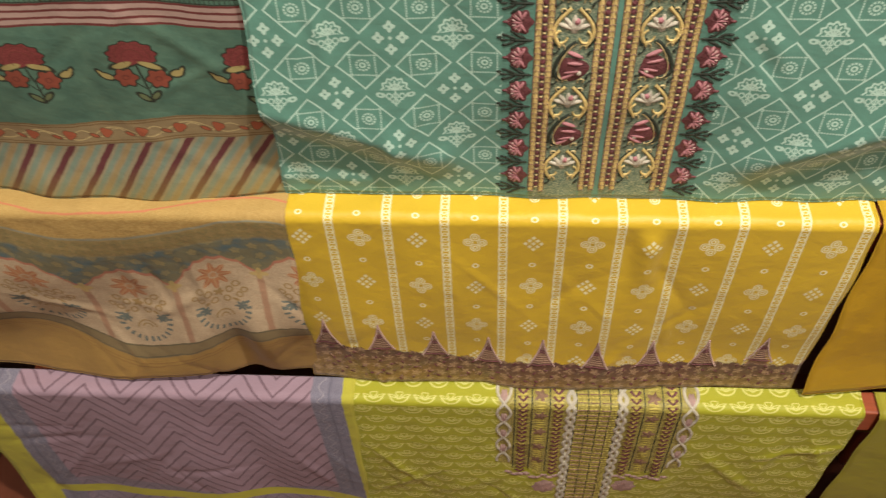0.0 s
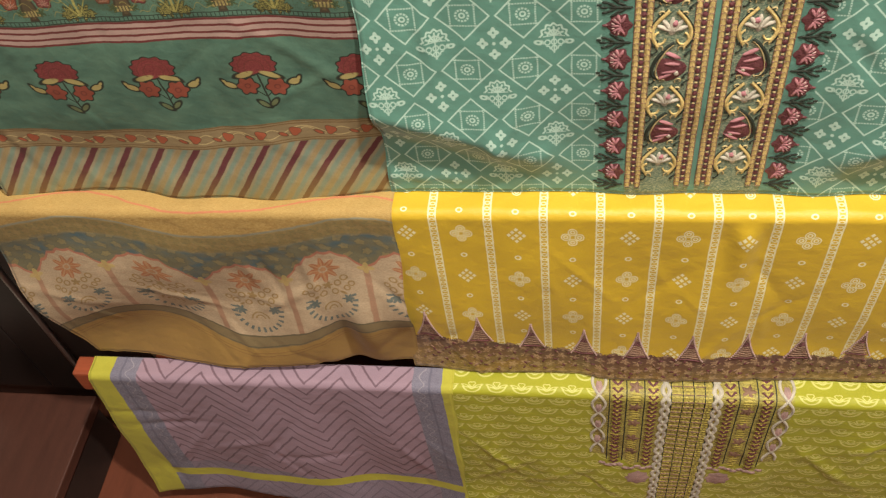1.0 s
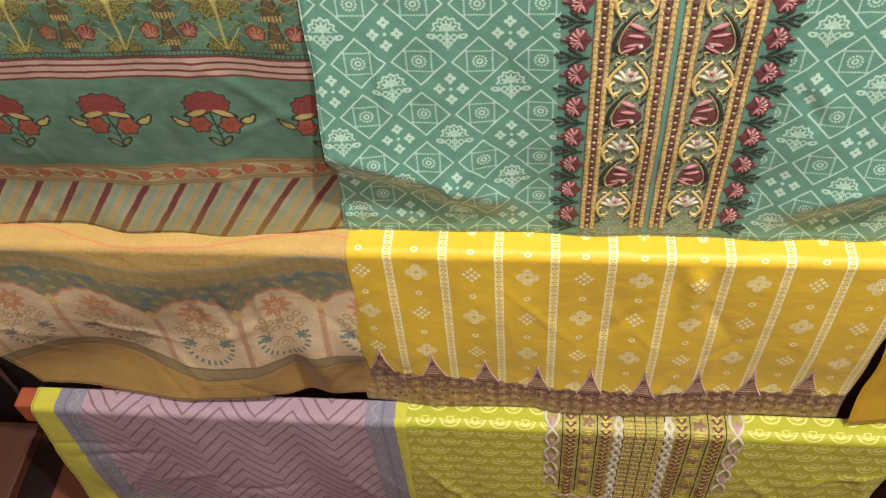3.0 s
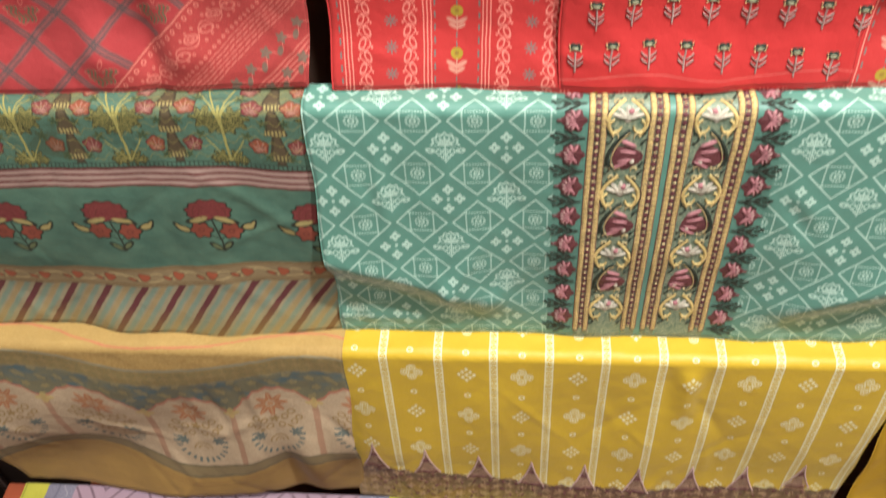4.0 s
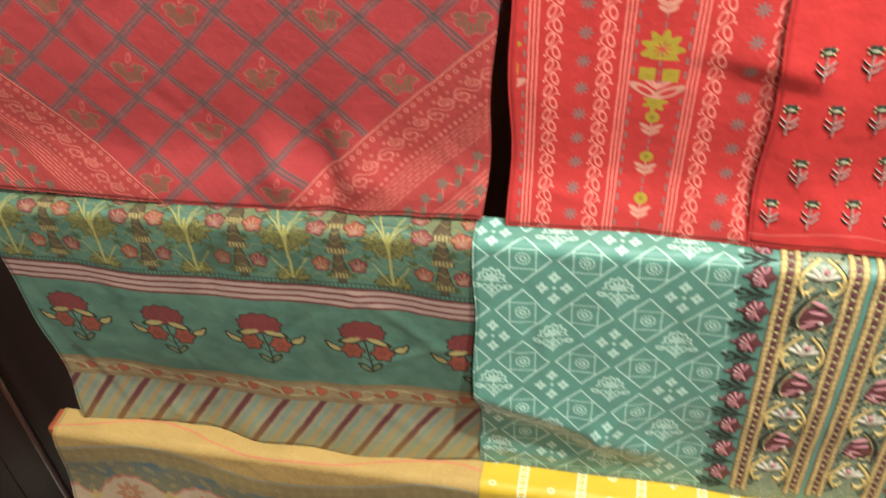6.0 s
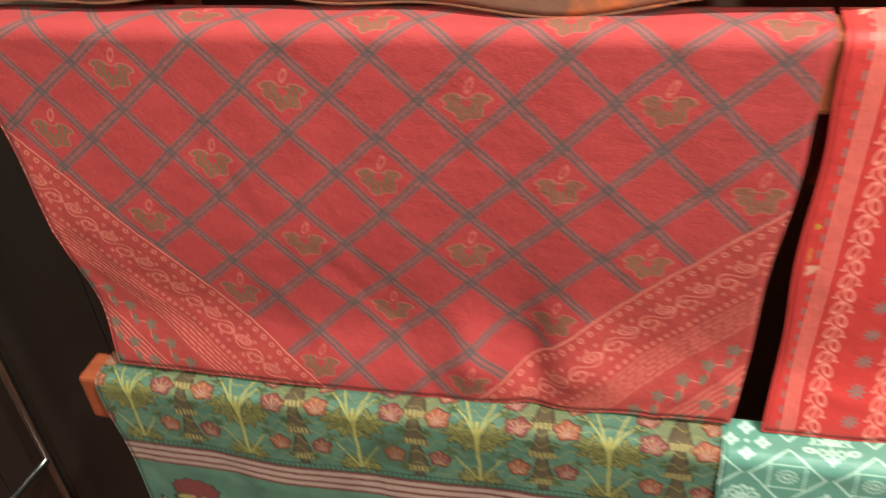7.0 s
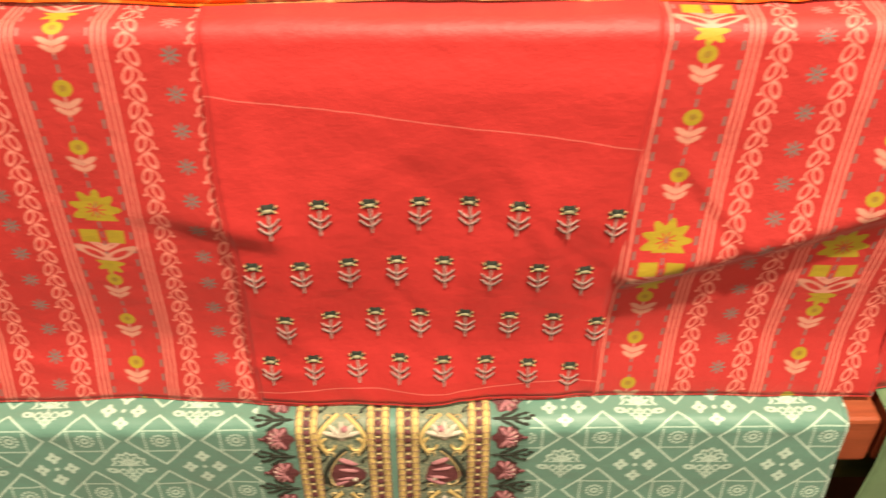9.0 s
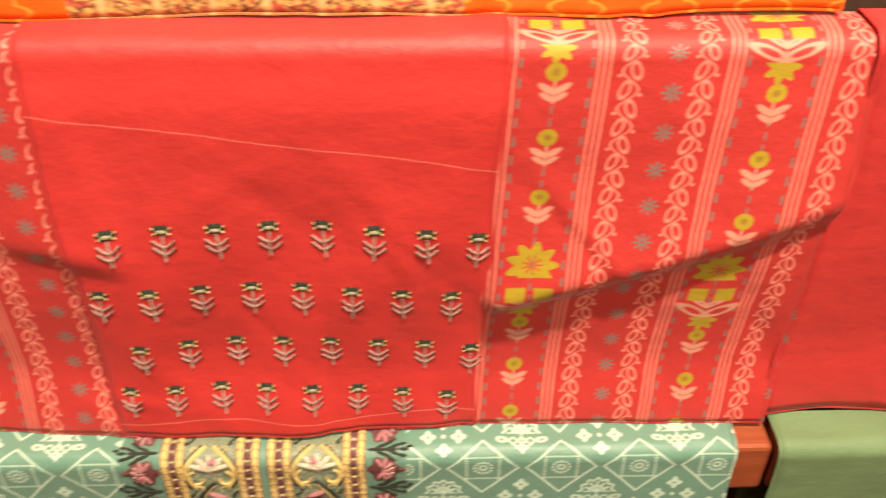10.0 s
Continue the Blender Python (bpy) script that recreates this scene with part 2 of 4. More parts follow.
def paint_lattice(u, v):
    base, grey, olive, pale = (0.405, 0.046, 0.048), (0.062, 0.058, 0.060), (0.120, 0.112, 0.060), (0.72, 0.255, 0.190)
    k = 0.707 * 0.0806
    ul = u + v * 0.055 - 0.0035
    vl = v + sq(hi(-0.50 - u, 0.0)) * 0.25
    p = rep(ul * (1 / 0.0818) + vl * (1 / 0.0795), 1.0, 0.5 - 0.4695 / 0.0818 + 0.0635 / 0.0795)
    q = rep(ul * (1 / 0.0818) - vl * (1 / 0.0795), 1.0, 0.5 - 0.4695 / 0.0818 - 0.0635 / 0.0795)
    p, q = ab(p) * k, ab(q) * k
    lines = lo(ab(p - 0.0027) - 0.0010, ab(q - 0.0027) - 0.0010)
    fuzz = inside(lo(p, q) - 0.0050, 0.003)
    heather = noise_tex(520.0, 2.0)
    hz = mth("MULTIPLY_ADD", X(heather.outputs[0]), 3.4, -1.2, clamp=True)
    ground = over(base, (0.33, 0.030, 0.034), hz * 0.55)
    col = over(ground, over((0.120, 0.080, 0.076), (0.26, 0.125, 0.115), hz), fuzz * 0.66)
    col = over(col, grey, inside(lines) * mth("MULTIPLY_ADD", hz, -0.55, 0.92))
    col = over(col, (0.085, 0.078, 0.075), inside(hi(p, q) - 0.0045, 0.003) * 0.5)
    gx, gy = rep(ul, 0.1636, -0.4695), rep(vl, 0.159, 0.0635)
    hx, hy = rep(ul, 0.1636, -0.3877), rep(vl, 0.159, 0.1430)
    near = inside(ab(gy) - 0.03975, 0.0005)
    x = mth("MULTIPLY_ADD", near, gx - hx, hx)
    y = mth("MULTIPLY_ADD", near, gy - hy, hy)
    gourd = hi(bloom(x, y, 0.0175, 6, 0.12, 0.0, 0.001, 1.57), -0.004 - y)
    gourd = lo(gourd, leaf(ab(x), y, 0.0085, 0.0040, 0.0135, -0.0035, 12))
    mouth = disc(x, y, 0.0042, 0.0, 0.001)
    stalk = ab(leaf(x, y, 0.0025, 0.0065, 0.0025, -0.015, 20)) - 0.0006
    col = over(col, olive, inside(hi(gourd, -mouth, 0.0009 - ab(rep(x + sine(y * 420.0) * 0.0015, 0.0052)))) * mth("MULTIPLY_ADD", hz, 0.40, 0.68))
    col = over(col, pale, inside(lo(stalk, ab(gourd) - 0.0003)) * 0.4)
    # borders on the bias, meeting in a point below
    dl = (v - 0.142) * 0.690 - (u + 0.900) * 0.724
    dr = (v - 0.150) * 0.740 + (u + 0.200) * 0.672
    d = hi(dl, dr)
    left = inside(dr - dl, 0.001)
    run = mth("MULTIPLY_ADD", left, (u * 0.69 + v * 0.72) - (v * 0.672 - u * 0.74), v * 0.672 - u * 0.74)
    edge = over(over((0.44, 0.052, 0.046), (0.30, 0.040, 0.038), hz), pale, inside(ab(d - 0.002) - 0.0008) * 0.7)
    bd = rep(run, 0.0120)
    rings = lo(ring(bd, d, 0.0024, 0.0008, 0.0, 0.009), ring(rep(run, 0.0085), d, 0.0016, 0.0007, 0.0, 0.056))
    rn = rep(run, 0.044)
    snake = ab(d - 0.033 - sine(run * 142.8) * 0.0070) - 0.0008
    pais = lo(ab(leaf(rn, d, 0.0085, 0.0045, 0.011, 0.030, -25)) - 0.0007, ab(leaf(rn, d, 0.0085, 0.0045, -0.011, 0.036, -25)) - 0.0007, ab(leaf(rn, d, 0.004, 0.002, 0.011, 0.030, -25)) - 0.0005)
    specks = ring(rep(run, 0.011), rep(d, 0.011), 0.0014, 0.0006)
    specks = hi(specks, band(d, 0.033, 0.019), 0.006 - ab(d - 0.033 - sine(run * 142.8) * 0.007))
    fine = hi(ab(rep(d, 0.0048)) - 0.0008, band(d, 0.076, 0.014), 0.0012 - ab(rep(run + sine(d * 900.0) * 0.004, 0.013)))
    fine2 = hi(ab(rep(d, 0.0055)) - 0.0009, band(d, 0.138, 0.012))
    edge = over(edge, pale, inside(lo(rings, snake, pais, specks, fine, fine2)) * 0.55)
    wx, wd = rep(run, 0.030), rep(d, 0.034, 0.108)
    wd2 = rep(d, 0.034, 0.114)
    leaves = lo(bloom(wx, wd, 0.0064, 5, 0.25, -0.005, -0.003), leaf(wx, wd2, 0.0065, 0.0036, 0.009, 0.001, 35))
    leaves = hi(leaves, 0.094 - d)
    twig = hi(ab(wd - sine(run * 209.0) * 0.0055 - 0.004) - 0.0008, 0.094 - d)
    edge = over(edge, pale, inside(twig) * 0.6)
    edge = over(edge, (0.15, 0.125, 0.090), inside(leaves) * 0.85)
    return over(col, edge, inside(-d, 0.001))


def paint_teal(u, v):
    v = v + sine(u * 13.0 + 1.0) * 0.003 + sine(u * 29.0) * 0.0018
    base, ink, wine, leafy = (0.066, 0.130, 0.094), (0.022, 0.025, 0.016), (0.150, 0.027, 0.027), (0.345, 0.275, 0.105)
    rust, pink, orange = (0.225, 0.055, 0.032), (0.50, 0.16, 0.14), (0.55, 0.135, 0.045)
    cloud = noise_tex(11.0, 3.0)
    col = over(base, (0.105, 0.188, 0.130), mth("MULTIPLY_ADD", X(cloud.outputs[0]), 3.0, -1.0, clamp=True))
    # trees, vases and blossoms over the bar
    t = rep(u, 0.1360, -0.3405)
    at = ab(t)
    shade = hi(ab(ab(rep(u, 0.1360, -0.2725)) - 0.0) - 0.026, v - 0.010)
    col = over(col, (0.180, 0.170, 0.070), inside(shade, 0.012) * 0.65)
    vase = rep(u, 0.1360, -0.2725)
    tier = mth("WRAP", v, 0.0420, 0.0) * 0.24
    body = hi(ab(vase) - tier - 0.0042, band(v, 0.024, 0.066))
    col = over(col, (0.055, 0.040, 0.022), inside(body - 0.001))
    col = over(col, (0.125, 0.085, 0.045), inside(body + 0.0022) * 0.55)
    frill = hi(band(mth("WRAP", v, 0.0420, 0.0), 0.0370, 0.0042), ab(vase) - 0.0135, band(v, 0.024, 0.066))
    col = over(col, leafy, inside(hi(frill, 0.0010 - ab(rep(u, 0.0048)))))
    stems = lo(hi(at - 0.0018, band(v, 0.042, 0.045)), hi(ab(at - (0.030 - v) * (0.030 - v) * 9.0 - 0.001) - 0.0012, band(v, -0.005, 0.035)), hi(ab(at - (0.020 - v) * 0.30) - 0.0011, band(v, -0.008, 0.028)))
    stems = lo(stems, hi(ab(at - 0.001 - (0.088 - v) * 0.65) - 0.0010, band(v, 0.070, 0.018)))
    tuft = lo(hi(bloom(at, v, 0.0150, 7, 0.30, 0.0190, 0.016), 0.0 - 1.0), bloom(at, v, 0.0105, 6, 0.32, 0.009, 0.029), bloom(at, v, 0.0100, 7, 0.35, 0.009, 0.083), bloom(at, v, 0.005, 5, 0.35, 0.018, 0.086))
    speck = noise_tex(330.0, 2.0)
    spk = mth("MULTIPLY_ADD", X(speck.outputs[0]), 8.0, -3.7, clamp=True)
    col = over(col, (0.045, 0.045, 0.016), inside(tuft - 0.0018))
    col = over(col, (0.360, 0.320, 0.095), hi(inside(stems), inside(tuft) * spk))
    sprays = lo(bloom(at, v, 0.0062, 5, 0.42, 0.030, 0.045), bloom(at, v, 0.0066, 5, 0.42, 0.028, -0.018), bloom(at, v, 0.0052, 5, 0.42, 0.053, 0.078), bloom(at, v, 0.0056, 5, 0.42, 0.054, 0.022, 1.0))
    col = over(col, (0.036, 0.060, 0.026), inside(sprays) * 0.9)
    col = over(col, (0.18, 0.20, 0.07), inside(ab(sprays + 0.0016) - 0.0005) * 0.7)
    for bx, bv, r in ((0.0430, 0.060, 0.0108), (0.0425, -0.002, 0.0122), (0.036, -0.036, 0.0108)):
        f = bloom(at, v, r, 5, 0.11, bx, bv, 0.7 + bv * 20.0)
        tint = over((0.195, 0.042, 0.042), (0.29, 0.080, 0.038), mth("GREATER_THAN", t * (1 if bv > 0 else -1), 0.0))
        col = over(col, (0.10, 0.022, 0.020), inside(f - 0.0019))
        col = over(col, tint, inside(f))
        petals = hi(ab(rep(angle(at - bx, v - bv - 0.006), 0.55)) * length(at - bx, v - bv - 0.006) - 0.0008, f + 0.0016)
        col = over(col, (0.45, 0.25, 0.19), inside(petals) * 0.75)
        col = over(col, (0.13, 0.035, 0.025), inside(f) * spk * 0.55)
    flecks = hi(inside(0.60 - X(speck.outputs[0]), 0.06), inside(X(cloud.outputs[0]) - 0.36, 0.05) * 0.5) * inside(v - 0.088, 0.004)
    col = over(col, (0.055, 0.060, 0.022), flecks * 0.75)
    twigs = ab(rep(v + sine(u * 310.0) * 0.0035 + sine(u * 97.0) * 0.006, 0.0170)) - 0.0007
    sprig = hi(twigs, 0.42 - X(cloud.outputs[0]), v - 0.086)
    col = over(col, (0.300, 0.250, 0.075), inside(sprig) * 0.65)
    # ruled bands
    lad = lo(ab(v - 0.0915) - 0.0007, ab(v - 0.0985) - 0.0008, hi(ab(rep(u, 0.0062)) - 0.0006, band(v, 0.095, 0.0035)))
    col = over(col, ink, inside(lad))
    col = over(col, (0.38, 0.255, 0.215), inside(band(v, 0.1170, 0.0165)))
    col = over(col, (0.13, 0.028, 0.026), inside(lo(ab(ab(v - 0.1170) - 0.0155), ab(ab(v - 0.1170) - 0.0055)) - 0.0018))
    # peonies
    x, y = rep(u, 0.1497, -0.3920) * 0.89, (v - 0.201) * 0.89
    ax = ab(x)
    head = hi(bloom(x, y * 1.45, 0.0270, 11, 0.06, -0.002, -0.026, 0.5), y + 0.005 + sine(x * 260.0) * 0.0015)
    sep = lo(leaf(x, y, 0.0125, 0.0040, -0.017, -0.0045, -14), leaf(x, y, 0.0125, 0.0038, 0.015, -0.0020, 24))
    stalk = lo(hi(ab(x - y * 0.10) - 0.0012, band(y, 0.022, 0.030)), hi(ab(ab(x - 0.003) - (0.034 - y) * 0.9) - 0.0010, band(y, 0.022, 0.012)))
    low = lo(bloom(x, y, 0.0125, 6, 0.14, -0.0175, 0.014), bloom(x, y, 0.0125, 6, 0.14, 0.0195, 0.018))
    eyes = lo(ring(x, y, 0.0035, 0.0008, -0.0175, 0.014), ring(x, y, 0.0035, 0.0008, 0.0195, 0.018))
    buds = lo(leaf(x, y, 0.0078, 0.0042, -0.040, 0.012, 20), leaf(x, y, 0.0040, 0.0020, -0.047, 0.007, 50), leaf(x, y, 0.0078, 0.0042, 0.042, 0.010, -20), leaf(x, y, 0.0040, 0.0020, 0.049, 0.005, -50))
    small = lo(leaf(x, y, 0.0075, 0.0030, -0.004, 0.045, 40), leaf(x, y, 0.0065, 0.0030, 0.010, 0.043, -45))
    col = over(col, ink, inside(lo(stalk, hi(lo(head, sep, low, buds, small) - 0.0021, -1.0))))
    col = over(col, over(wine, (0.205, 0.045, 0.040), spk), inside(head))
    col = over(col, leafy, inside(lo(sep, buds)))
    col = over(col, (0.13, 0.15, 0.070), inside(small))
    col = over(col, rust, inside(low))
    col = over(col, (0.12, 0.03, 0.02), inside(lo(eyes, hi(ab(ab(disc(x, y, 0.016, -0.002, -0.014)) - 0.004) - 0.0006, head + 0.002))) * 0.8)
    # meander of hearts
    v = v + hi((u + 0.52) * 0.085, 0.0) - 0.010
    col = over(col, (0.255, 0.185, 0.095), inside(band(v, 0.3130, 0.0215)))
    col = over(col, (0.155, 0.090, 0.035), inside(lo(ab(ab(v - 0.313) - 0.0200), ab(ab(v - 0.313) - 0.0155)) - 0.0009))
    hx, hv = rep(u, 0.0545, -0.476), v - 0.313
    vine = hi(lo(ab(hv - sine(u * 57.6) * 0.010), ab(hv - sine(u * 115.3 + 1.0) * 0.007)) - 0.0009, ab(hv) - 0.014)
    hearts = lo(bloom(hx, hv, 0.0082, 3, 0.16, 0.0, 0.0, 0.6), leaf(hx, hv, 0.006, 0.0028, -0.019, 0.004, 30))
    col = over(col, (0.47, 0.36, 0.17), inside(vine))
    col = over(col, (0.10, 0.06, 0.03), inside(hearts - 0.0011))
    col = over(col, (0.32, 0.085, 0.040), inside(hearts))
    # slanting stripes to the hem
    w = rep(u + v * 0.74, 0.0590, 0.0080) * (1 / 0.0590)
    st = over((0.265, 0.215, 0.130), (0.105, 0.028, 0.030), inside(ab(w) - 0.100, 0.03))
    st = over(st, (0.170, 0.215, 0.160), inside(ab(ab(w + 0.02) - 0.30) - 0.080, 0.08))
    st = over(st, (0.28, 0.195, 0.085), inside(ab(ab(w) - 0.47) - 0.035, 0.08))
    st = over(st, (0.42, 0.32, 0.05), inside(0.405 - v, 0.06) * 0.30)
    return over(col, st, inside(0.3345 - v))


def paint_arches(u, v):
    v = v - sine(u * 12.8 + 8.55) * mth("MULTIPLY_ADD", v, 0.070, 0.022) - sine(u * 27.0) * 0.003
    grain = noise_tex(160.0, 3.0)
    g = mth("MULTIPLY_ADD", X(grain.outputs[0]), 2.4, -0.7, clamp=True)
    col = over((0.36, 0.215, 0.060), (0.48, 0.320, 0.110), g)
    col = over(col, (0.50, 0.16, 0.085), inside(ab(v + 0.018 + sine(u * 6.0) * 0.004) - 0.0022, 0.002) * 0.8)
    col = over(col, (0.17, 0.145, 0.065), inside(band(v, 0.060, 0.020), 0.008) * mth("MULTIPLY_ADD", g, 0.5, 0.45))
    tick = bloom(rep(u, 0.021), rep(v, 0.019, 0.060), 0.0062, 4, 0.3)
    col = over(col, (0.30, 0.21, 0.085), inside(hi(tick, band(v, 0.060, 0.018)), 0.003) * 0.7)
    col = over(col, (0.20, 0.25, 0.22), inside(ab(ab(v - 0.060) - 0.022) - 0.0022, 0.004) * 0.7)
    # spandrels
    x = rep(u, 0.1560, -0.535)
    ax = ab(x)
    dome = v - 0.119 - ax * ax * 9.5 - ab(sine(ax * 130.0)) * 0.005
    pool = noise_tex(13.0, 3.0)
    sp = over((0.170, 0.150, 0.085), (0.062, 0.120, 0.150), mth("MULTIPLY_ADD", X(pool.outputs[0]), 4.0, -1.7, clamp=True) * 0.8)
    blob = bloom(rep(u + sine(v * 90.0) * 0.006, 0.033), rep(v + sine(u * 60.0) * 0.006, 0.026), 0.0092, 5, 0.14)
    sp = over(sp, (0.28, 0.215, 0.090), inside(blob, 0.003) * mth("MULTIPLY_ADD", g, 0.5, 0.35))
    sp = over(sp, (0.10, 0.11, 0.08), inside(ab(blob) - 0.0010, 0.002) * 0.7)
    col = over(col, sp, inside(0.078 - v, 0.010))
    field = over((0.40, 0.285, 0.175), (0.50, 0.375, 0.245), g)
    below = inside(-dome, 0.0015)
    col = over(col, (0.46, 0.17, 0.105), inside(-dome - 0.0065, 0.003) * 0.8)
    col = over(col, field, below)
    # bouquet under every arch
    y = v - 0.217
    top = bloom(x, y, 0.025, 8, 0.30, 0.0, -0.052)
    core = ring(x, y, 0.0070, 0.0018, 0.0, -0.052)
    veins = hi(ab(rep(angle(x, y + 0.052), 0.393)) * length(x, y + 0.052) - 0.0016, top)
    sprig = lo(ring(ax, y, 0.0060, 0.0016, 0.012, 0.008), ring(ax, y, 0.0050, 0.0015, 0.046, -0.006), leaf(ax, y, 0.0070, 0.0026, 0.027, 0.014, 35), ring(ax, y, 0.0062, 0.0016, 0.020, -0.012), ring(ax, y, 0.0062, 0.0016, 0.034, -0.022), ring(ax, y, 0.0055, 0.0015, 0.036, 0.004), bloom(x, y, 0.008, 5, 0.3, 0.0, -0.010))
    arcs = hi(ab(rep(length(x, y - 0.052), 0.0085)) - 0.0016, length(x, y - 0.052) - 0.022, y - 0.052)
    petals = hi(ab(mth("WRAP", angle(x, y - 0.035), 0.13, -0.13)) - 0.055, ab(length(x, y - 0.035) - 0.047) - 0.006, 0.020 - y)
    blue = lo(bloom(ax, y, 0.0095, 6, 0.3, 0.034, 0.030), petals)
    fade = mth("MULTIPLY_ADD", g, 0.20, 0.82)
    col = over(col, (0.36, 0.115, 0.040), inside(hi(top, -core, 0.0014 - ab(rep(angle(x, y + 0.052), 0.785)) * length(x, y + 0.052)), 0.002) * mth("MULTIPLY_ADD", g, 0.25, 0.70))
    col = over(col, (0.43, 0.205, 0.085), inside(hi(veins, -core), 0.002) * 0.8)
    col = over(col, (0.30, 0.19, 0.07), inside(lo(sprig, arcs), 0.0015) * fade)
    col = over(col, (0.115, 0.140, 0.125), inside(blue, 0.0015) * fade)
    # pillars between the arches
    px = ab(rep(u, 0.1560, -0.457))
    col = over(col, (0.345, 0.185, 0.110), inside(hi(ab(px - 0.0012) - 0.0045, 0.175 - v), 0.002) * 0.85)
    col = over(col, (0.47, 0.34, 0.12), inside(hi(bloom(px, v, 0.012, 4, 0.3, 0.0, 0.172), -1.0)) * 0.8)
    # hem bands
    col = over(col, (0.215, 0.155, 0.075), inside(0.314 - v, 0.002))
    col = over(col, (0.130, 0.105, 0.060), inside(lo(ab(v - 0.316), ab(v - 0.343)) - 0.0018))
    col = over(col, (0.330, 0.195, 0.055), inside(0.346 - v, 0.004))
    return over(col, (0.20, 0.10, 0.035), inside(ab(ab(v - 0.364) - 0.004) - 0.0010) * 0.6)


def paint_yellow(u, v):
    base, white = (0.59, 0.390, 0.026), (0.76, 0.70, 0.43)
    x = rep(u, 0.0862, -0.1735)
    ax = ab(x)
    links = ring(x * 0.75, rep(v, 0.0115), 0.0030, 0.0010)
    stripe = lo(ab(ax - 0.0056) - 0.0012, links)
    lowered = ease(u, -0.22, 0.16) * 0.010
    v = v - lowered
    m, k = rep(u, 0.0872, -0.1310), rep(v, 0.1085, 0.0445)
    turn = odd(idx(u, 0.0872, -0.1310) + idx(v, 0.1085, 0.0445))
    a, b = (m + k * 0.85) * 0.70, (m - k * 0.85) * 0.70
    nine = hi(box(rep(a, 0.0082), rep(b, 0.0082), 0.0026, 0.0026), hi(ab(a), ab(b)) - 0.0118)
    p, q = hi(ab(m), ab(k * 0.9)) - 0.0105, lo(ab(m), ab(k * 0.9))
    rr = length(p, q)
    quad = lo(ab(rr - 0.0066) - 0.0009, ab(rr - 0.0030) - 0.0011)
    motif = mth("MULTIPLY_ADD", turn, nine - quad, quad)
    motif = lo(motif, ab(length(m, rep(v, 0.1085, 0.0985)) - 0.0042) - 0.0013)
    col = over(base, white, inside(lo(stripe, motif)))
    # woven hem with spires
    v = v + lowered
    s = rep(u, 0.0940, -0.1250)
    drop = ease(u, -0.20, 0.10) * 0.048
    sv = v - drop - 0.266
    spire = hi(ab(s) - sv * 0.12 - sq(hi(sv, 0.0)) * 1.7, -sv)
    rough = noise_tex(230.0, 3.0)
    g = mth("MULTIPLY_ADD", X(rough.outputs[0]), 3.0, -1.0, clamp=True)
    hem = over((0.120, 0.050, 0.040), (0.40, 0.22, 0.14), g)
    ru = u + (X(rough.outputs[0]) - 0.5) * 0.012
    rv = v + sine(u * 110.0) * 0.004
    fleck = bloom(rep(ru, 0.023), rep(rv, 0.024), 0.0070, 5, 0.35)
    fray = ease(v - drop, 0.345, 0.430)
    hem2 = over(over((0.115, 0.055, 0.035), (0.33, 0.205, 0.040), fray), (0.115, 0.050, 0.038), g * 0.7)
    hem2 = over(hem2, (0.55, 0.36, 0.20), inside(fleck, 0.003) * g * 0.9)
    col = over(col, (0.62, 0.40, 0.26), inside(hi(ab(spire) - 0.0016, 0.0012 - ab(rep(v, 0.0055)))))
    col = over(col, hem, inside(spire))
    return over(col, hem2, inside(0.352 + drop * 0.75 - v + sine(u * 200.0) * 0.003 + (X(rough.outputs[0]) - 0.5) * 0.018))


def paint_lavender(u, v):
    base, line, blue, lime = (0.320, 0.215, 0.265), (0.150, 0.090, 0.115), (0.180, 0.165, 0.225), (0.44, 0.40, 0.045)
    zig = ab(rep(u + sine(v * 11.0) * 0.004, 0.146, -0.63)) * 1.35
    d = ab(rep(v + zig, 0.040)) - 0.0036
    col = over(base, line, inside(d, 0.003) * 0.95)
    grain = noise_tex(210.0, 3.0)
    g = mth("MULTIPLY_ADD", X(grain.outputs[0]), 2.6, -0.8, clamp=True)
    edge = over((0.125, 0.115, 0.165), (0.26, 0.235, 0.285), g)
    left, right = u + 0.918 + v * 0.06, -0.188 - u
    near = lo(left, right)
    trim = ab(near - 0.044) - 0.0022
    col = over(col, edge, inside(near - 0.078, 0.002))
    col = over(col, (0.130, 0.120, 0.165), inside(trim) * 0.8)
    scroll = ab(near - 0.060 - sine(v * 170.0) * 0.006) - 0.0012
    col = over(col, (0.33, 0.29, 0.32), inside(scroll) * 0.7)
    col = over(col, edge, inside(0.415 - v + sine(u * 10.0) * 0.012, 0.002) * 0.6)
    col = over(col, lime, inside(lo(left - 0.022, right - 0.020), 0.001))
    hem = ab(v - 0.455 + sine(u * 10.0) * 0.012) - 0.017
    return over(col, lime, inside(hem, 0.002))


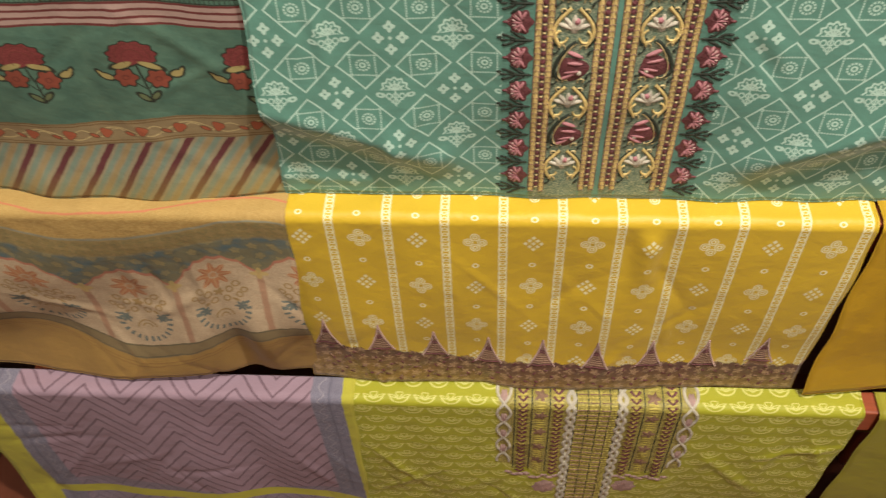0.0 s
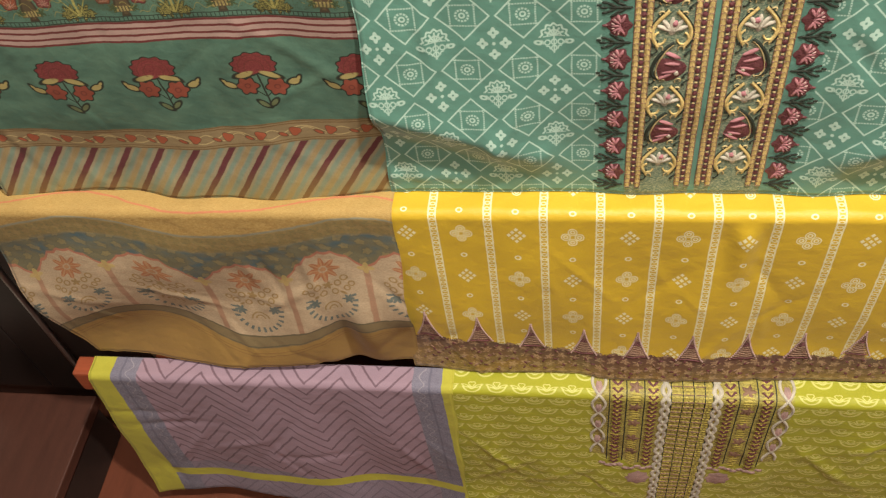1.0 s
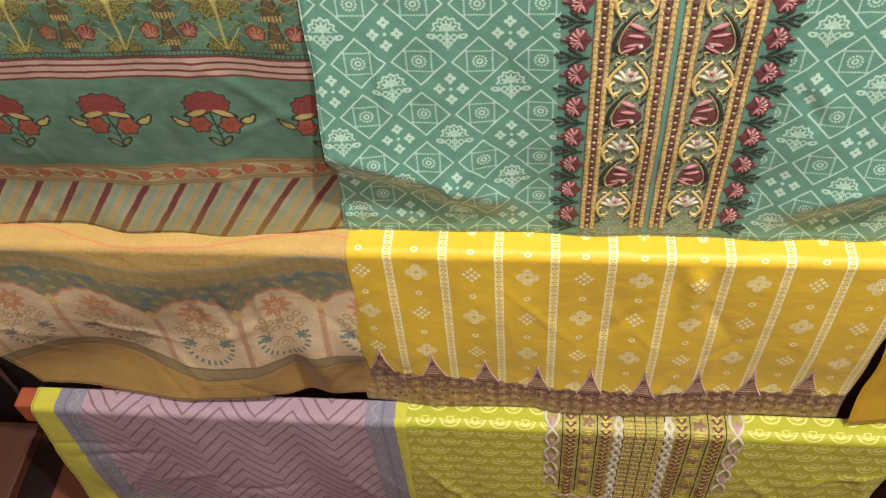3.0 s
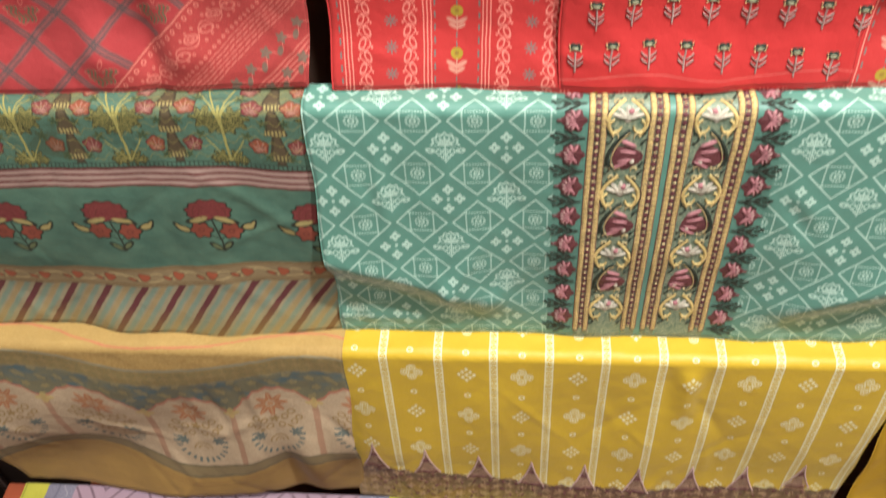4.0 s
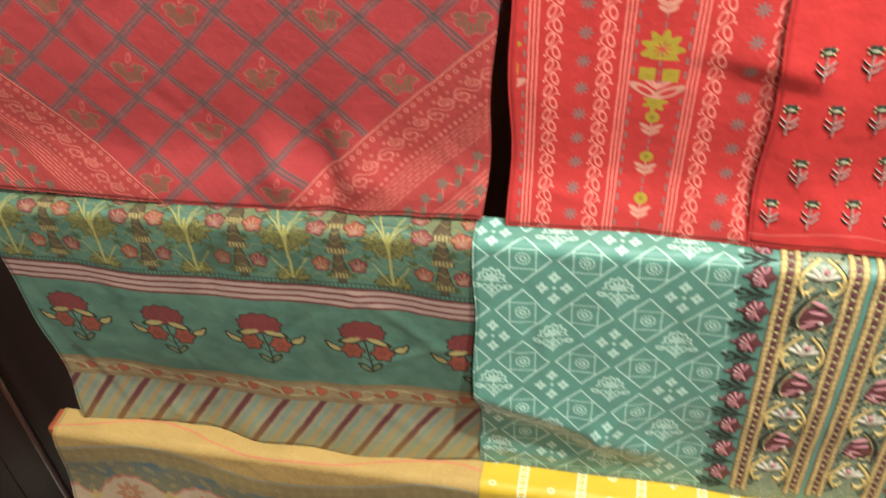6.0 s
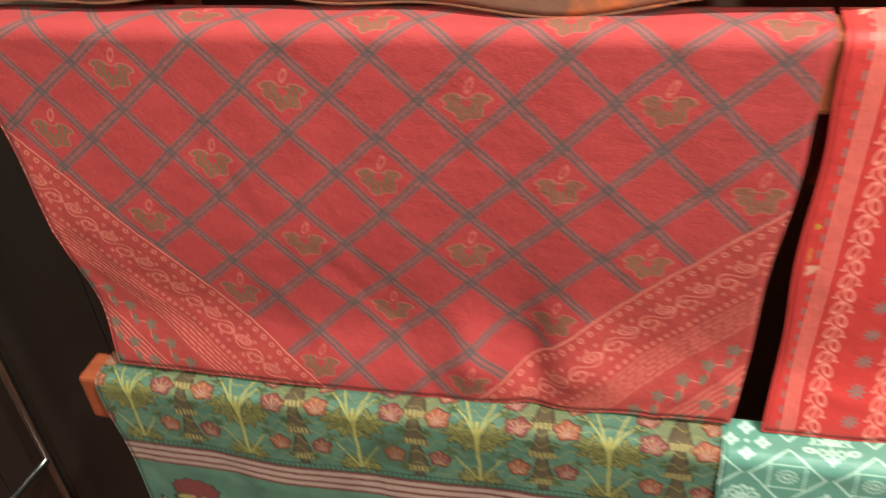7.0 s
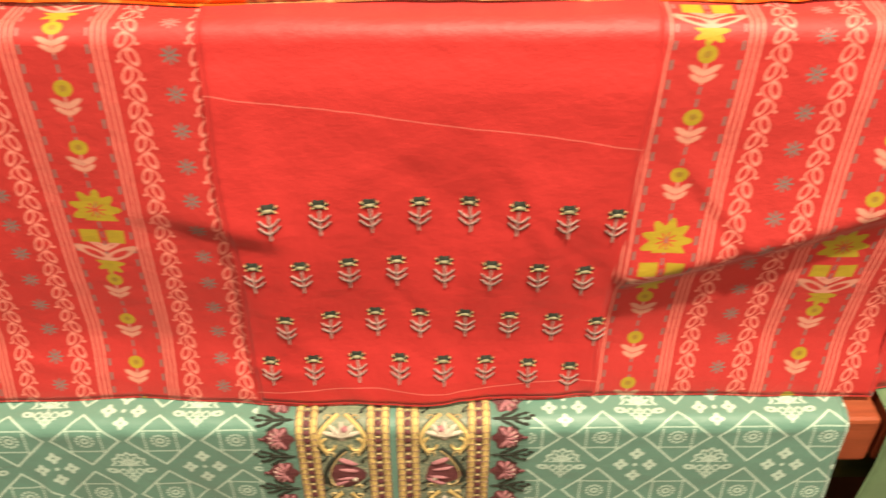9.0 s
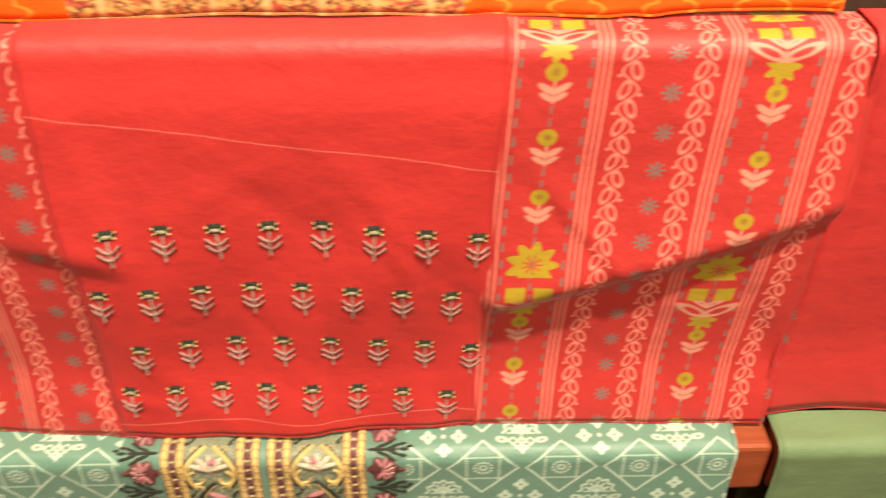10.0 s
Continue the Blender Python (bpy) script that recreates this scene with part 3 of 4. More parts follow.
def paint_lime(u, v):
    base, pale = (0.365, 0.350, 0.024), (0.60, 0.57, 0.16)
    row = idx(v, 0.0370, 0.0310)
    x = rep(u + odd(row) * 0.0239, 0.0478, -0.1731)
    y = rep(v, 0.0370, 0.0310)
    cup = hi(ab(length(x * 0.86, y * 0.85 + 0.006) - 0.0150) - 0.0015, -0.004 - y)
    cup2 = hi(ab(length(x, y * 0.85 + 0.005) - 0.0068) - 0.0016, -0.002 - y)
    lip = lo(ab(leaf(ab(x), y, 0.0075, 0.0026, 0.0125, -0.0045, -25)) - 0.0009, ab(bloom(x, y, 0.0058, 3, 0.2, 0.0, -0.0085, 1.6)) - 0.0012)
    mask = inside(lo(cup, cup2, lip))
    col = over(base, pale, mask)
    g = noise_tex(190.0, 3.0)
    spk = mth("MULTIPLY_ADD", X(g.outputs[0]), 4.0, -1.5, clamp=True)
    m = ab(u - 0.2625)
    yoke = lo(hi(m - 0.180, v - 0.285 + m * 0.25), m - 0.058)
    work = over((0.120, 0.075, 0.035), (0.46, 0.37, 0.09), spk)
    return over(col, work, inside(yoke, 0.008) * 0.8)


def paint_orange(u, v):
    base = (0.72, 0.115, 0.012)
    m = bloom(rep(u, 0.07), rep(v, 0.06), 0.016, 6, 0.25)
    col = over(base, (0.76, 0.27, 0.04), inside(ab(m) - 0.0018))
    centre = inside(ab(u - 0.262) - 0.145, 0.002)
    g = noise_tex(120.0, 4.0)
    work = over((0.62, 0.40, 0.13), (0.12, 0.035, 0.025), mth("MULTIPLY_ADD", X(g.outputs[0]), 4.0, -1.5, clamp=True))
    g2 = noise_tex(60.0, 3.0)
    work = over(work, (0.50, 0.06, 0.05), mth("MULTIPLY_ADD", X(g2.outputs[0]), 5.0, -2.5, clamp=True) * 0.8)
    work = over(work, (0.62, 0.46, 0.20), inside(ab(rep(u, 0.040, 0.262)) - 0.003, 0.003) * 0.8)
    return over(col, work, centre)


def paint_smoke(u, v):
    g = noise_tex(16.0, 3.0)
    col = over((0.175, 0.080, 0.050), (0.50, 0.125, 0.035), mth("MULTIPLY_ADD", X(g.outputs[0]), 4.0, -1.95, clamp=True))
    return over(col, (0.19, 0.15, 0.05), inside(bloom(rep(u, 0.12), rep(v, 0.1, 0.36), 0.026, 5, 0.3), 0.01) * 0.7)


MAT = {
    "green": cloth_material("green_printed_silk", paint_green, 0.42, 0.22, 0.0006, mottled=0.10),
    "stripe_red": cloth_material("red_striped_cotton", paint_stripe_red, 0.55, 0.06, 0.0006, mottled=0.08),
    "panel_red": cloth_material("red_cotton", paint_panel_red, 0.52, 0.06, 0.0006, mottled=0.08),
    "lattice": cloth_material("red_lattice_cotton", paint_lattice, 0.80, 0.06, 0.0013, mottled=0.20, weave=0.6, wave=0.010, soft_scale=7.0),
    "teal": cloth_material("teal_block_print", paint_teal, 0.75, 0.06, 0.0012, mottled=0.22),
    "arches": cloth_material("arched_block_print", paint_arches, 0.78, 0.06, 0.0018, mottled=0.24, wave=0.012),
    "yellow": cloth_material("yellow_printed_silk", paint_yellow, 0.46, 0.14, 0.0006, mottled=0.10),
    "lavender": cloth_material("lavender_zigzag_print", paint_lavender, 0.78, 0.06, 0.0016, mottled=0.20),
    "lime": cloth_material("lime_printed_silk", paint_lime, 0.55, 0.06, 0.0009, mottled=0.12),
    "orange": cloth_material("orange_print", paint_orange, 0.60, 0.06, 0.001, mottled=0.15),
    "smoke": cloth_material("brown_orange_print", paint_smoke, 0.75, 0.06, 0.001, mottled=0.2),
    "plain_red": cloth_material("plain_red_cotton", lambda u, v: (0.54, 0.036, 0.036), 0.60),
    "plain_green": cloth_material("plain_sage_cotton", lambda u, v: (0.130, 0.220, 0.112), 0.60),
    "plain_yellow": cloth_material("plain_mustard_cotton", lambda u, v: (0.50, 0.290, 0.012), 0.60),
    "plain_olive": cloth_material("plain_olive_cotton", lambda u, v: (0.30, 0.265, 0.022), 0.60),
    "wood": plain_material("reddish_polished_wood", (0.30, 0.070, 0.030), 0.38, vary=0.45, scale=10, stretch=(0.7, 9, 9)),
    "floor": plain_material("floor_boards", (0.135, 0.038, 0.018), 0.45, vary=0.4, scale=6, stretch=(6, 0.7, 6)),
    "dark": plain_material("dark_brown_panel", (0.022, 0.014, 0.012), 0.45, vary=0.3, scale=5),
    "wall": plain_material("beige_plaster", (0.20, 0.16, 0.12), 0.85, vary=0.15, scale=6),
    "back": plain_material("brown_backing", (0.19, 0.105, 0.075), 0.7, vary=0.3, scale=6),
    "steel": plain_material("dull_steel", (0.35, 0.34, 0.33), 0.28, 1.0, vary=0.15),
    "gold": plain_material("gold_thread", (0.66, 0.49, 0.19), 0.45, 0.0, vary=0.6, scale=45, bump=0.003),
    "maroon": plain_material("maroon_thread", (0.135, 0.040, 0.045), 0.55, vary=0.6, scale=45, bump=0.003),
    "rose": plain_material("rose_thread", (0.40, 0.165, 0.180), 0.55, vary=0.6, scale=45, bump=0.003),
    "sage": plain_material("sage_grey_thread", (0.30, 0.29, 0.17), 0.55, vary=0.6, scale=45, bump=0.003),
    "white": plain_material("white_thread", (0.54, 0.48, 0.38), 0.55, vary=0.6, scale=45, bump=0.003),
    "ink": plain_material("black_green_thread", (0.022, 0.030, 0.020), 0.6, vary=0.4, scale=120, bump=0.002),
    "copper": plain_material("copper_thread", (0.26, 0.150, 0.095), 0.5, 0.2, vary=0.6, scale=45, bump=0.003),
    "blush": plain_material("blush_thread", (0.42, 0.27, 0.24), 0.55, vary=0.6, scale=45, bump=0.003),
    "old_wood": plain_material("dark_reddish_wood", (0.070, 0.024, 0.015), 0.5, vary=0.4, scale=8, stretch=(6, 0.8, 6)),
    "linen": plain_material("white_linen", (0.62, 0.57, 0.50), 0.8, vary=0.12, scale=30),
    "straw_gold": plain_material("straw_gold_thread", (0.50, 0.40, 0.085), 0.5, 0.1, vary=0.6, scale=45, bump=0.003),
    "straw": plain_material("straw_thread", (0.55, 0.42, 0.20), 0.5, 0.15, vary=0.6, scale=45, bump=0.003),
}


# ---- meshes ----
def part(name, verts, faces, material, parent=None, label="", smooth=False, uvs=None):
    me = bpy.data.meshes.new(name)
    me.from_pydata([tuple(v) for v in verts], [], [tuple(f) for f in faces])
    me.materials.append(MAT[material])
    if smooth:
        me.polygons.foreach_set("use_smooth", [True] * len(me.polygons))
    if uvs is not None:
        layer = me.uv_layers.new(name="cloth")
        loops = np.empty(len(me.loops), dtype=np.int32)
        me.loops.foreach_get("vertex_index", loops)
        layer.data.foreach_set("uv", np.asarray(uvs)[loops].ravel())
    me.update()
    ob = new(name, me)
    if parent is not None:
        ob.parent = parent
    if label:
        ob["label"] = label
    return ob


def beam(name, lo3, hi3, material, parent=None, label="", bevel=0.004):
    """A squared timber or panel with eased edges."""
    bm = bmesh.new()
    bmesh.ops.create_cube(bm, size=1.0)
    for v in bm.verts:
        v.co = Vector([(a + b) / 2 + c * (b - a) for a, b, c in zip(lo3, hi3, v.co)])
    if bevel:
        bmesh.ops.bevel(bm, geom=bm.edges[:], offset=bevel, segments=2, affect="EDGES", profile=0.6)
    me = bpy.data.meshes.new(name)
    bm.to_mesh(me)
    bm.free()
    me.materials.append(MAT[material])
    ob = new(name, me)
    if parent is not None:
        ob.parent = parent
    if label:
        ob["label"] = label
    return ob


def smooth01(a):
    a = np.clip(a, 0.0, 1.0)
    return a * a * (3 - 2 * a)


def bump2(x, v, cx, cv, rx, rv):
    return np.exp(-((x - cx) / rx) ** 2 - ((v - cv) / rv) ** 2)


R = 0.016        # how softly the cloth turns over the bar
DEEP = 0.054     # bar with cloth, front to back


class Drape:
    """Cloth folded over a bar: from behind it, over its top, and down in front."""

    def __init__(self, front, top, left, right, drop, relief, seed, hem=None, back=0.16, proud=0.0, ripple=1.0, bow=0.0, foot=0.0):
        self.bow, self.foot = bow, foot
        self.front, self.top, self.left, self.right, self.drop = front - proud, top + proud, left, right, drop
        self.relief, self.hem, self.back, self.proud = relief, hem, back, proud
        rng = random.Random(seed)
        self.waves = [(rng.uniform(9, 60), rng.uniform(-9, 9), rng.uniform(0, 6.3), rng.uniform(0.3, 1.0)) for _ in range(7)]
        self.ripple = ripple
        self.creases = []
        for _ in range(38):
            turn = rng.gauss(1.25, 0.55) * rng.choice((-1, 1))
            self.creases.append((rng.uniform(left[0], right[0]), rng.uniform(0.05, drop), math.cos(turn), math.sin(turn), rng.uniform(0.03, 0.13), rng.uniform(0.005, 0.013), rng.uniform(-0.0040, 0.0044)))

    def ends(self, v):
        f = np.clip(v / self.drop, 0.0, 1.0)
        return self.left[0] + (self.left[1] - self.left[0]) * f - self.bow * np.sin(np.pi * f), self.right[0] + (self.right[1] - self.right[0]) * f

    def lift(self, x, v):
        """How far the cloth stands off its plane, towards the room."""
        f = smooth01((v - 0.015) / 0.16)
        d = sum(a * np.sin(kx * x + kv * v + ph) / (1 + kx / 25) for kx, kv, ph, a in self.waves) * 0.0038 * f * self.ripple
        for cx, cv, c, s, ln, wd, h in self.creases:
            along, across = (x - cx) * c + (v - cv) * s, (v - cv) * c - (x - cx) * s
            d = d + h * f * self.ripple * np.exp(-(along / ln) ** 2 - (across / wd) ** 2)
        d = d + self.relief(x, v) * smooth01((v - 0.01) / 0.05)
        g = v / self.drop
        return d - 0.006 * np.exp(-((g - 0.78) / 0.16) ** 2) + self.foot * smooth01((g - 0.80) / 0.20)

    def at(self, x, v, off=0.0):
        x, v = np.asarray(x, float), np.asarray(v, float)
        a = (np.clip(v, -R, R) + R) / (2 * R) * (np.pi / 2)
        y = np.where(v < -R, self.front - v, self.front + R - R * np.sin(a))
        z = np.where(v < -R, self.top, np.where(v > R, self.top - v, self.top - R + R * np.cos(a)))
        over_back = v < -DEEP
        y = np.where(over_back, self.front + DEEP, y)
        z = np.where(over_back, self.top + (v + DEEP), z)
        b = (np.clip(-DEEP - v + 0.008, 0, 0.016)) / 0.016
        y = y - np.where(v < -DEEP + 0.008, 0.005 * np.sin(b * np.pi) ** 2, 0)
        ny, nz = -np.sin(a), np.cos(a)
        d = np.where(v > 0, self.lift(x, v), 0.0) + off
        puff = 0.0016 * np.sin(37 * x + 2) * np.sin(11 * x) * ((v > -DEEP) & (v < 0)) * np.sin(np.pi * np.clip(-v / DEEP, 0, 1)) ** 2
        back_dir = over_back
        y = np.where(back_dir, y + off, y + d * ny)
        z = np.where(back_dir, z, z + d * nz + puff)
        return np.stack([x + 0 * y, y, z], -1)

    def mesh(self, name, material, label, category, group="draped cloths", step=0.0065, thick=0.0014):
        vs = np.concatenate([np.arange(-DEEP - self.back, -DEEP - 0.015, 0.02), np.arange(-DEEP - 0.01, 0.0185, 0.0024), np.linspace(0.02, self.drop, int(self.drop / step))])
        l0, r0 = self.ends(0.0)
        nx = int((r0 - l0) / step)
        s = np.linspace(0, 1, nx)
        V, S = np.meshgrid(vs, s, indexing="ij")
        l, r = self.ends(V)
        edge = 0.0022 * np.sin(V * 31 + l0 * 9) * smooth01(V / 0.1)
        Xs = l + (r - l) * S + edge
        if self.hem is not None:
            V = V + self.hem(Xs) * smooth01((V - 0.4 * self.drop) / (0.6 * self.drop))
        pts = self.at(Xs, V).reshape(-1, 3)
        n = len(vs)
        i, j = np.meshgrid(np.arange(n - 1), np.arange(nx - 1), indexing="ij")
        a = (i * nx + j).ravel()
        faces = np.stack([a, a + nx, a + nx + 1, a + 1], -1)
        ob = part(name, pts.tolist(), faces.tolist(), material, smooth=True, uvs=np.stack([Xs.ravel(), V.ravel()], -1))
        sol = ob.modifiers.new("thickness", "SOLIDIFY")
        sol.thickness, sol.offset = thick, -1
        self.ob = tagged(ob, label, category, group)
        grid = np.stack([Xs, V], -1)
        for nm, line in (("hem", grid[-1]), ("selvedge", grid[8:, 0]), ("selvedge", grid[8:, -1])):
            pts, fs = self.cord(line, 0.0022, 0.0004)
            uv = np.concatenate([line] * 4)
            part(nm, pts.tolist(), fs, material, ob, "rolled stitched edge", True, uv)
        return self

    # stitched work that follows the cloth
    def patch(self, name, outline, material, rise=0.0012, label="", parent=None):
        """A padded stitched shape: an outline in (x, v) with a raised middle."""
        o = np.asarray(outline, float)
        c = o.mean(0)
        mid = c + (o - c) * 0.6
        pts = np.concatenate([self.at(o[:, 0], o[:, 1], 0.0004), self.at(mid[:, 0], mid[:, 1], rise), self.at([c[0]], [c[1]], rise * 1.15)])
        n = len(o)
        faces = [(k, (k + 1) % n, n + (k + 1) % n, n + k) for k in range(n)] + [(n + k, n + (k + 1) % n, 2 * n) for k in range(n)]
        return pts, faces

    def cord(self, line, wide, rise=0.0016):
        """A stitched cord along a line in (x, v)."""
        ln = np.asarray(line, float)
        tan = np.gradient(ln, axis=0)
        tan /= np.linalg.norm(tan, axis=1)[:, None] + 1e-9
        side = np.stack([-tan[:, 1], tan[:, 0]], -1) * (wide / 2)
        rows = [self.at(*(ln + side * k).T, off) for k, off in ((-1, 0.0003), (-0.55, rise), (0.55, rise), (1, 0.0003))]
        n = len(ln)
        pts = np.concatenate(rows)
        faces = [(r * n + k, r * n + k + 1, (r + 1) * n + k + 1, (r + 1) * n + k) for r in range(3) for k in range(n - 1)]
        return pts, faces

    def sew(self, name, pieces, material, label="", parent=None):
        """Joins stitched pieces of one colour into one part of the cloth."""
        verts, faces, base = [], [], 0
        for pts, fs in pieces:
            verts += pts.tolist()
            faces += [tuple(base + k for k in f) for f in fs]
            base += len(pts)
        return part(name, verts, faces, material, parent or self.ob, label, smooth=True)


def oval(cx, cv, a, b, deg=0.0, n=12, wob=0.0, lobes=5):
    t = np.linspace(0, 2 * np.pi, n, endpoint=False)
    k = 1 + wob * np.cos(lobes * t)
    x, v = a * np.cos(t) * k, b * np.sin(t) * k
    c, s = math.cos(radians(deg)), math.sin(radians(deg))
    return np.stack([cx + x * c - v * s, cv + x * s + v * c], -1)


# ---- the room ----
FLOOR = -0.45
# front and side walls and ceiling are out of view, added to bounce light
for nm, a, b, mt in (("floor", (-2.6, -2.4, FLOOR - 0.05), (2.6, 1.5, FLOOR), "floor"),
                     ("wall_back", (-2.6, 1.18, FLOOR), (2.6, 1.28, 3.95), "back"),
                     ("bounce_wall_front", (-2.6, -2.5, FLOOR), (2.6, -2.4, 3.95), "wall"),
                     ("bounce_wall_west", (-2.7, -2.4, FLOOR), (-2.6, 1.28, 3.95), "wall"),
                     ("bounce_wall_east", (2.6, -2.4, FLOOR), (2.7, 1.28, 3.95), "wall"),
                     ("bounce_ceiling", (-2.7, -2.5, 3.95), (2.7, 1.28, 4.02), "wall")):
    tagged(beam(nm, a, b, mt, bevel=0), "", "", "", "structure")

# ---- the display rack ----
LEVELS = [(0.872, 1.930), (0.835, 1.502), (0.797, 1.090), (0.755, 0.648), (0.715, 0.178)]
rack = tagged(new("display_rack"), "reddish polished wooden display rack with level bars", "rack")
for px in (-0.80, 0.56):
    beam("post", (px - 0.03, 0.925, FLOOR), (px + 0.03, 0.975, 2.0), "wood", rack)
for k, (yf, zt) in enumerate(LEVELS):
    bar = beam("bar", (-0.985 if k == 4 else -0.962 if k == 3 else -0.951, yf + 0.0055, zt - 0.070), (0.716, yf + 0.0500, zt - 0.0045), "wood", rack, bevel=0.005)
    for px in (-0.80, 0.56):
        beam("bracket", (px - 0.02, yf + 0.0502, zt - 0.06), (px + 0.02, 0.9248, zt - 0.012), "wood", rack)
next_rack = tagged(new("display_rack"), "second wooden display rack hung with plain cloths", "rack")
for px in (0.95, 1.6):
    beam("post", (px - 0.03, 0.925, FLOOR), (px + 0.03, 0.975, 2.0), "wood", next_rack)
for k, (yf, zt) in enumerate(LEVELS):
    beam("bar", (0.7225, yf + 0.0055, zt - 0.070), (1.75, yf + 0.0500, zt - 0.0045), "wood", next_rack, bevel=0.005)
    for px in (0.95, 1.6):
        beam("bracket", (px - 0.02, yf + 0.0502, zt - 0.06), (px + 0.02, 0.9248, zt - 0.012), "wood", next_rack)

# ---- the cloths, level by level ----
def flat(x, v): return 0.0 * x


smoke = Drape(0.872, 1.930, (-0.94, -0.93), (-0.17, -0.15), 0.418, lambda x, v: 0.012 * smooth01((v - 0.3) / 0.1) * (0.6 + 0.4 * np.sin(14 * x)), 1, hem=lambda x: 0.007 * np.sin(11 * x) + 0.004 * np.sin(31 * x + 1))
smoke.mesh("printed_cloth", "smoke", "brown and orange printed cloth draped over the top bar", "cloth")
orange = Drape(0.872, 1.930, (-0.14, -0.135), (0.70, 0.69), 0.424, flat, 2, hem=lambda x: 0.002 * np.sin(17 * x))
orange.mesh("dress_fabric", "orange", "bright orange printed dress fabric with embroidered middle on bar", "fabric")


def lattice_relief(x, v):
    pucker = (0.016 * bump2(x, v, -0.485, 0.36, 0.026, 0.05) + 0.015 * bump2(x, v, -0.375, 0.36, 0.034, 0.06) - 0.016 * bump2(x, v, -0.425, 0.38, 0.020, 0.07)) * (1 - 0.6 * smooth01((v - 0.36) / 0.04))
    return pucker + 0.006 * np.sin(7 * x + 1) * smooth01(v / 0.3)


saree = Drape(0.835, 1.502, (-0.955, -0.898), (-0.1915, -0.226), 0.406, lattice_relief, 3, foot=0.010, ripple=0.45, hem=lambda x: 0.004 * np.sin(9 * x))
saree.mesh("saree", "lattice", "red cotton saree with grey lattice and gourd motifs on bar", "saree")


def dress_relief(x, v):
    # a heavy sag across the cloth beside the panel, and soft pleats
    line = 0.245 - 0.30 * (x - 0.42) - 0.25 * np.clip(x - 0.42, 0, 1) ** 2
    t = (v - line) / 0.032
    sag = 0.022 * smooth01((x - 0.412) / 0.03) * np.exp(-np.clip(-t, 0, None) * 0.42) * (1 - smooth01(np.clip(t, 0, None) * 0.85))
    sag = sag * (1 - 0.45 * smooth01((x - 0.55) / 0.2))
    line2 = 0.165 + 0.16 * (x - 0.0)
    t2 = (v - line2) / 0.03
    sag2 = 0.008 * smooth01((x + 0.02) / 0.08) * (1 - smooth01((x - 0.10) / 0.05)) * np.exp(-np.clip(-t2, 0, None) * 0.5) * (1 - smooth01(np.clip(t2, 0, None)))
    return sag + sag2 + 0.004 * np.sin(9 * x) * smooth01(v / 0.3)


dress = Drape(0.835, 1.502, (-0.1835, -0.194), (0.7125, 0.712), 0.407, dress_relief, 4, foot=0.009, ripple=0.6)
dress.mesh("dress_fabric", "stripe_red", "red striped dress fabric with yellow flower columns on bar", "fabric")


def panel_relief(x, v):
    return dress_relief(np.minimum(x, 0.37), v) + 0.006 + 0.006 * bump2(x, v, 0.25, 0.40, 0.05, 0.05) + 0.004 * np.sin(30 * x + 18 * v) * bump2(x, v, 0.27, 0.24, 0.12, 0.12)


panel = Drape(0.835, 1.502, (0.083, 0.082), (0.4385, 0.4215), 0.404, panel_relief, 4, foot=0.003, ripple=0.6, proud=0.0022, back=0.05)
panel.mesh("embroidered_cloth", "panel_red", "plain red fabric panel with rows of embroidered flowers", "fabric")

teal = Drape(0.797, 1.090, (-0.925, -0.900), (-0.2265, -0.236), 0.440, lambda x, v: 0.009 * smooth01((v - 0.26) / 0.15) * np.sin(12 * x + 0.6) + 0.012 * bump2(x, v, -0.60, 0.43, 0.05, 0.06), 5, foot=0.006, ripple=0.65,
             hem=lambda x: 0.0025 * np.sin(12 * x) + 0.002 * np.sin(27 * x))
teal.mesh("dupatta", "teal", "teal block-printed dupatta with red peonies over wooden bar", "dupatta")


def green_relief(x, v):
    swag = 0.0
    for x0, s in ((-0.20, 1.0), (0.62, -1.0)):
        line = 0.270 + s * (x - x0) * 0.42
        t = (v - line) / 0.045
        swag = swag + 0.024 * np.exp(-np.clip(-t, 0, None) * 0.5) * (1 - smooth01(np.clip(t, 0, None) * 0.7)) * (1 - smooth01((s * (x - x0) - 0.14) / 0.12))
    return swag + 0.005 * bump2(x, v, 0.2175, 0.3, 0.14, 0.3)


green = Drape(0.797, 1.090, (-0.2325, -0.2380), (0.678, 0.668), 0.441, green_relief, 6, foot=-0.005, ripple=1.1, proud=0.0025)
green.mesh("dress_fabric", "green", "green printed dress fabric with gold embroidered panel on bar", "fabric")


def arch_relief(x, v):
    return 0.014 * np.sin(10 * x + 14 * v + 1) * smooth01(v / 0.3) + 0.016 * bump2(x, v, -0.325, 0.34, 0.03, 0.10) - 0.010 * bump2(x, v, -0.375, 0.36, 0.025, 0.10)


arches = Drape(0.755, 0.648, (-0.945, -0.925), (-0.2370, -0.250), 0.456, arch_relief, 7, bow=0.035, proud=0.0025, hem=lambda x: -0.006 + 0.010 * np.sin(8 * x + 1.2))
arches.mesh("dupatta", "arches", "beige block-printed dupatta with floral arches over bar", "dupatta")


def yellow_relief(x, v):
    return 0.011 * bump2(x, v, 0.303, 0.05, 0.016, 0.10) - 0.004 * bump2(x, v, 0.272, 0.07, 0.012, 0.08) - 0.004 * bump2(x, v, 0.332, 0.07, 0.012, 0.08) + 0.010 * bump2(x, v, -0.2, 0.33, 0.12, 0.12) + 0.006 * np.sin(8 * x) * smooth01((v - 0.1) / 0.3)


yellow = Drape(0.755, 0.648, (-0.2470, -0.262), (0.615, 0.612), 0.463, yellow_relief, 8)
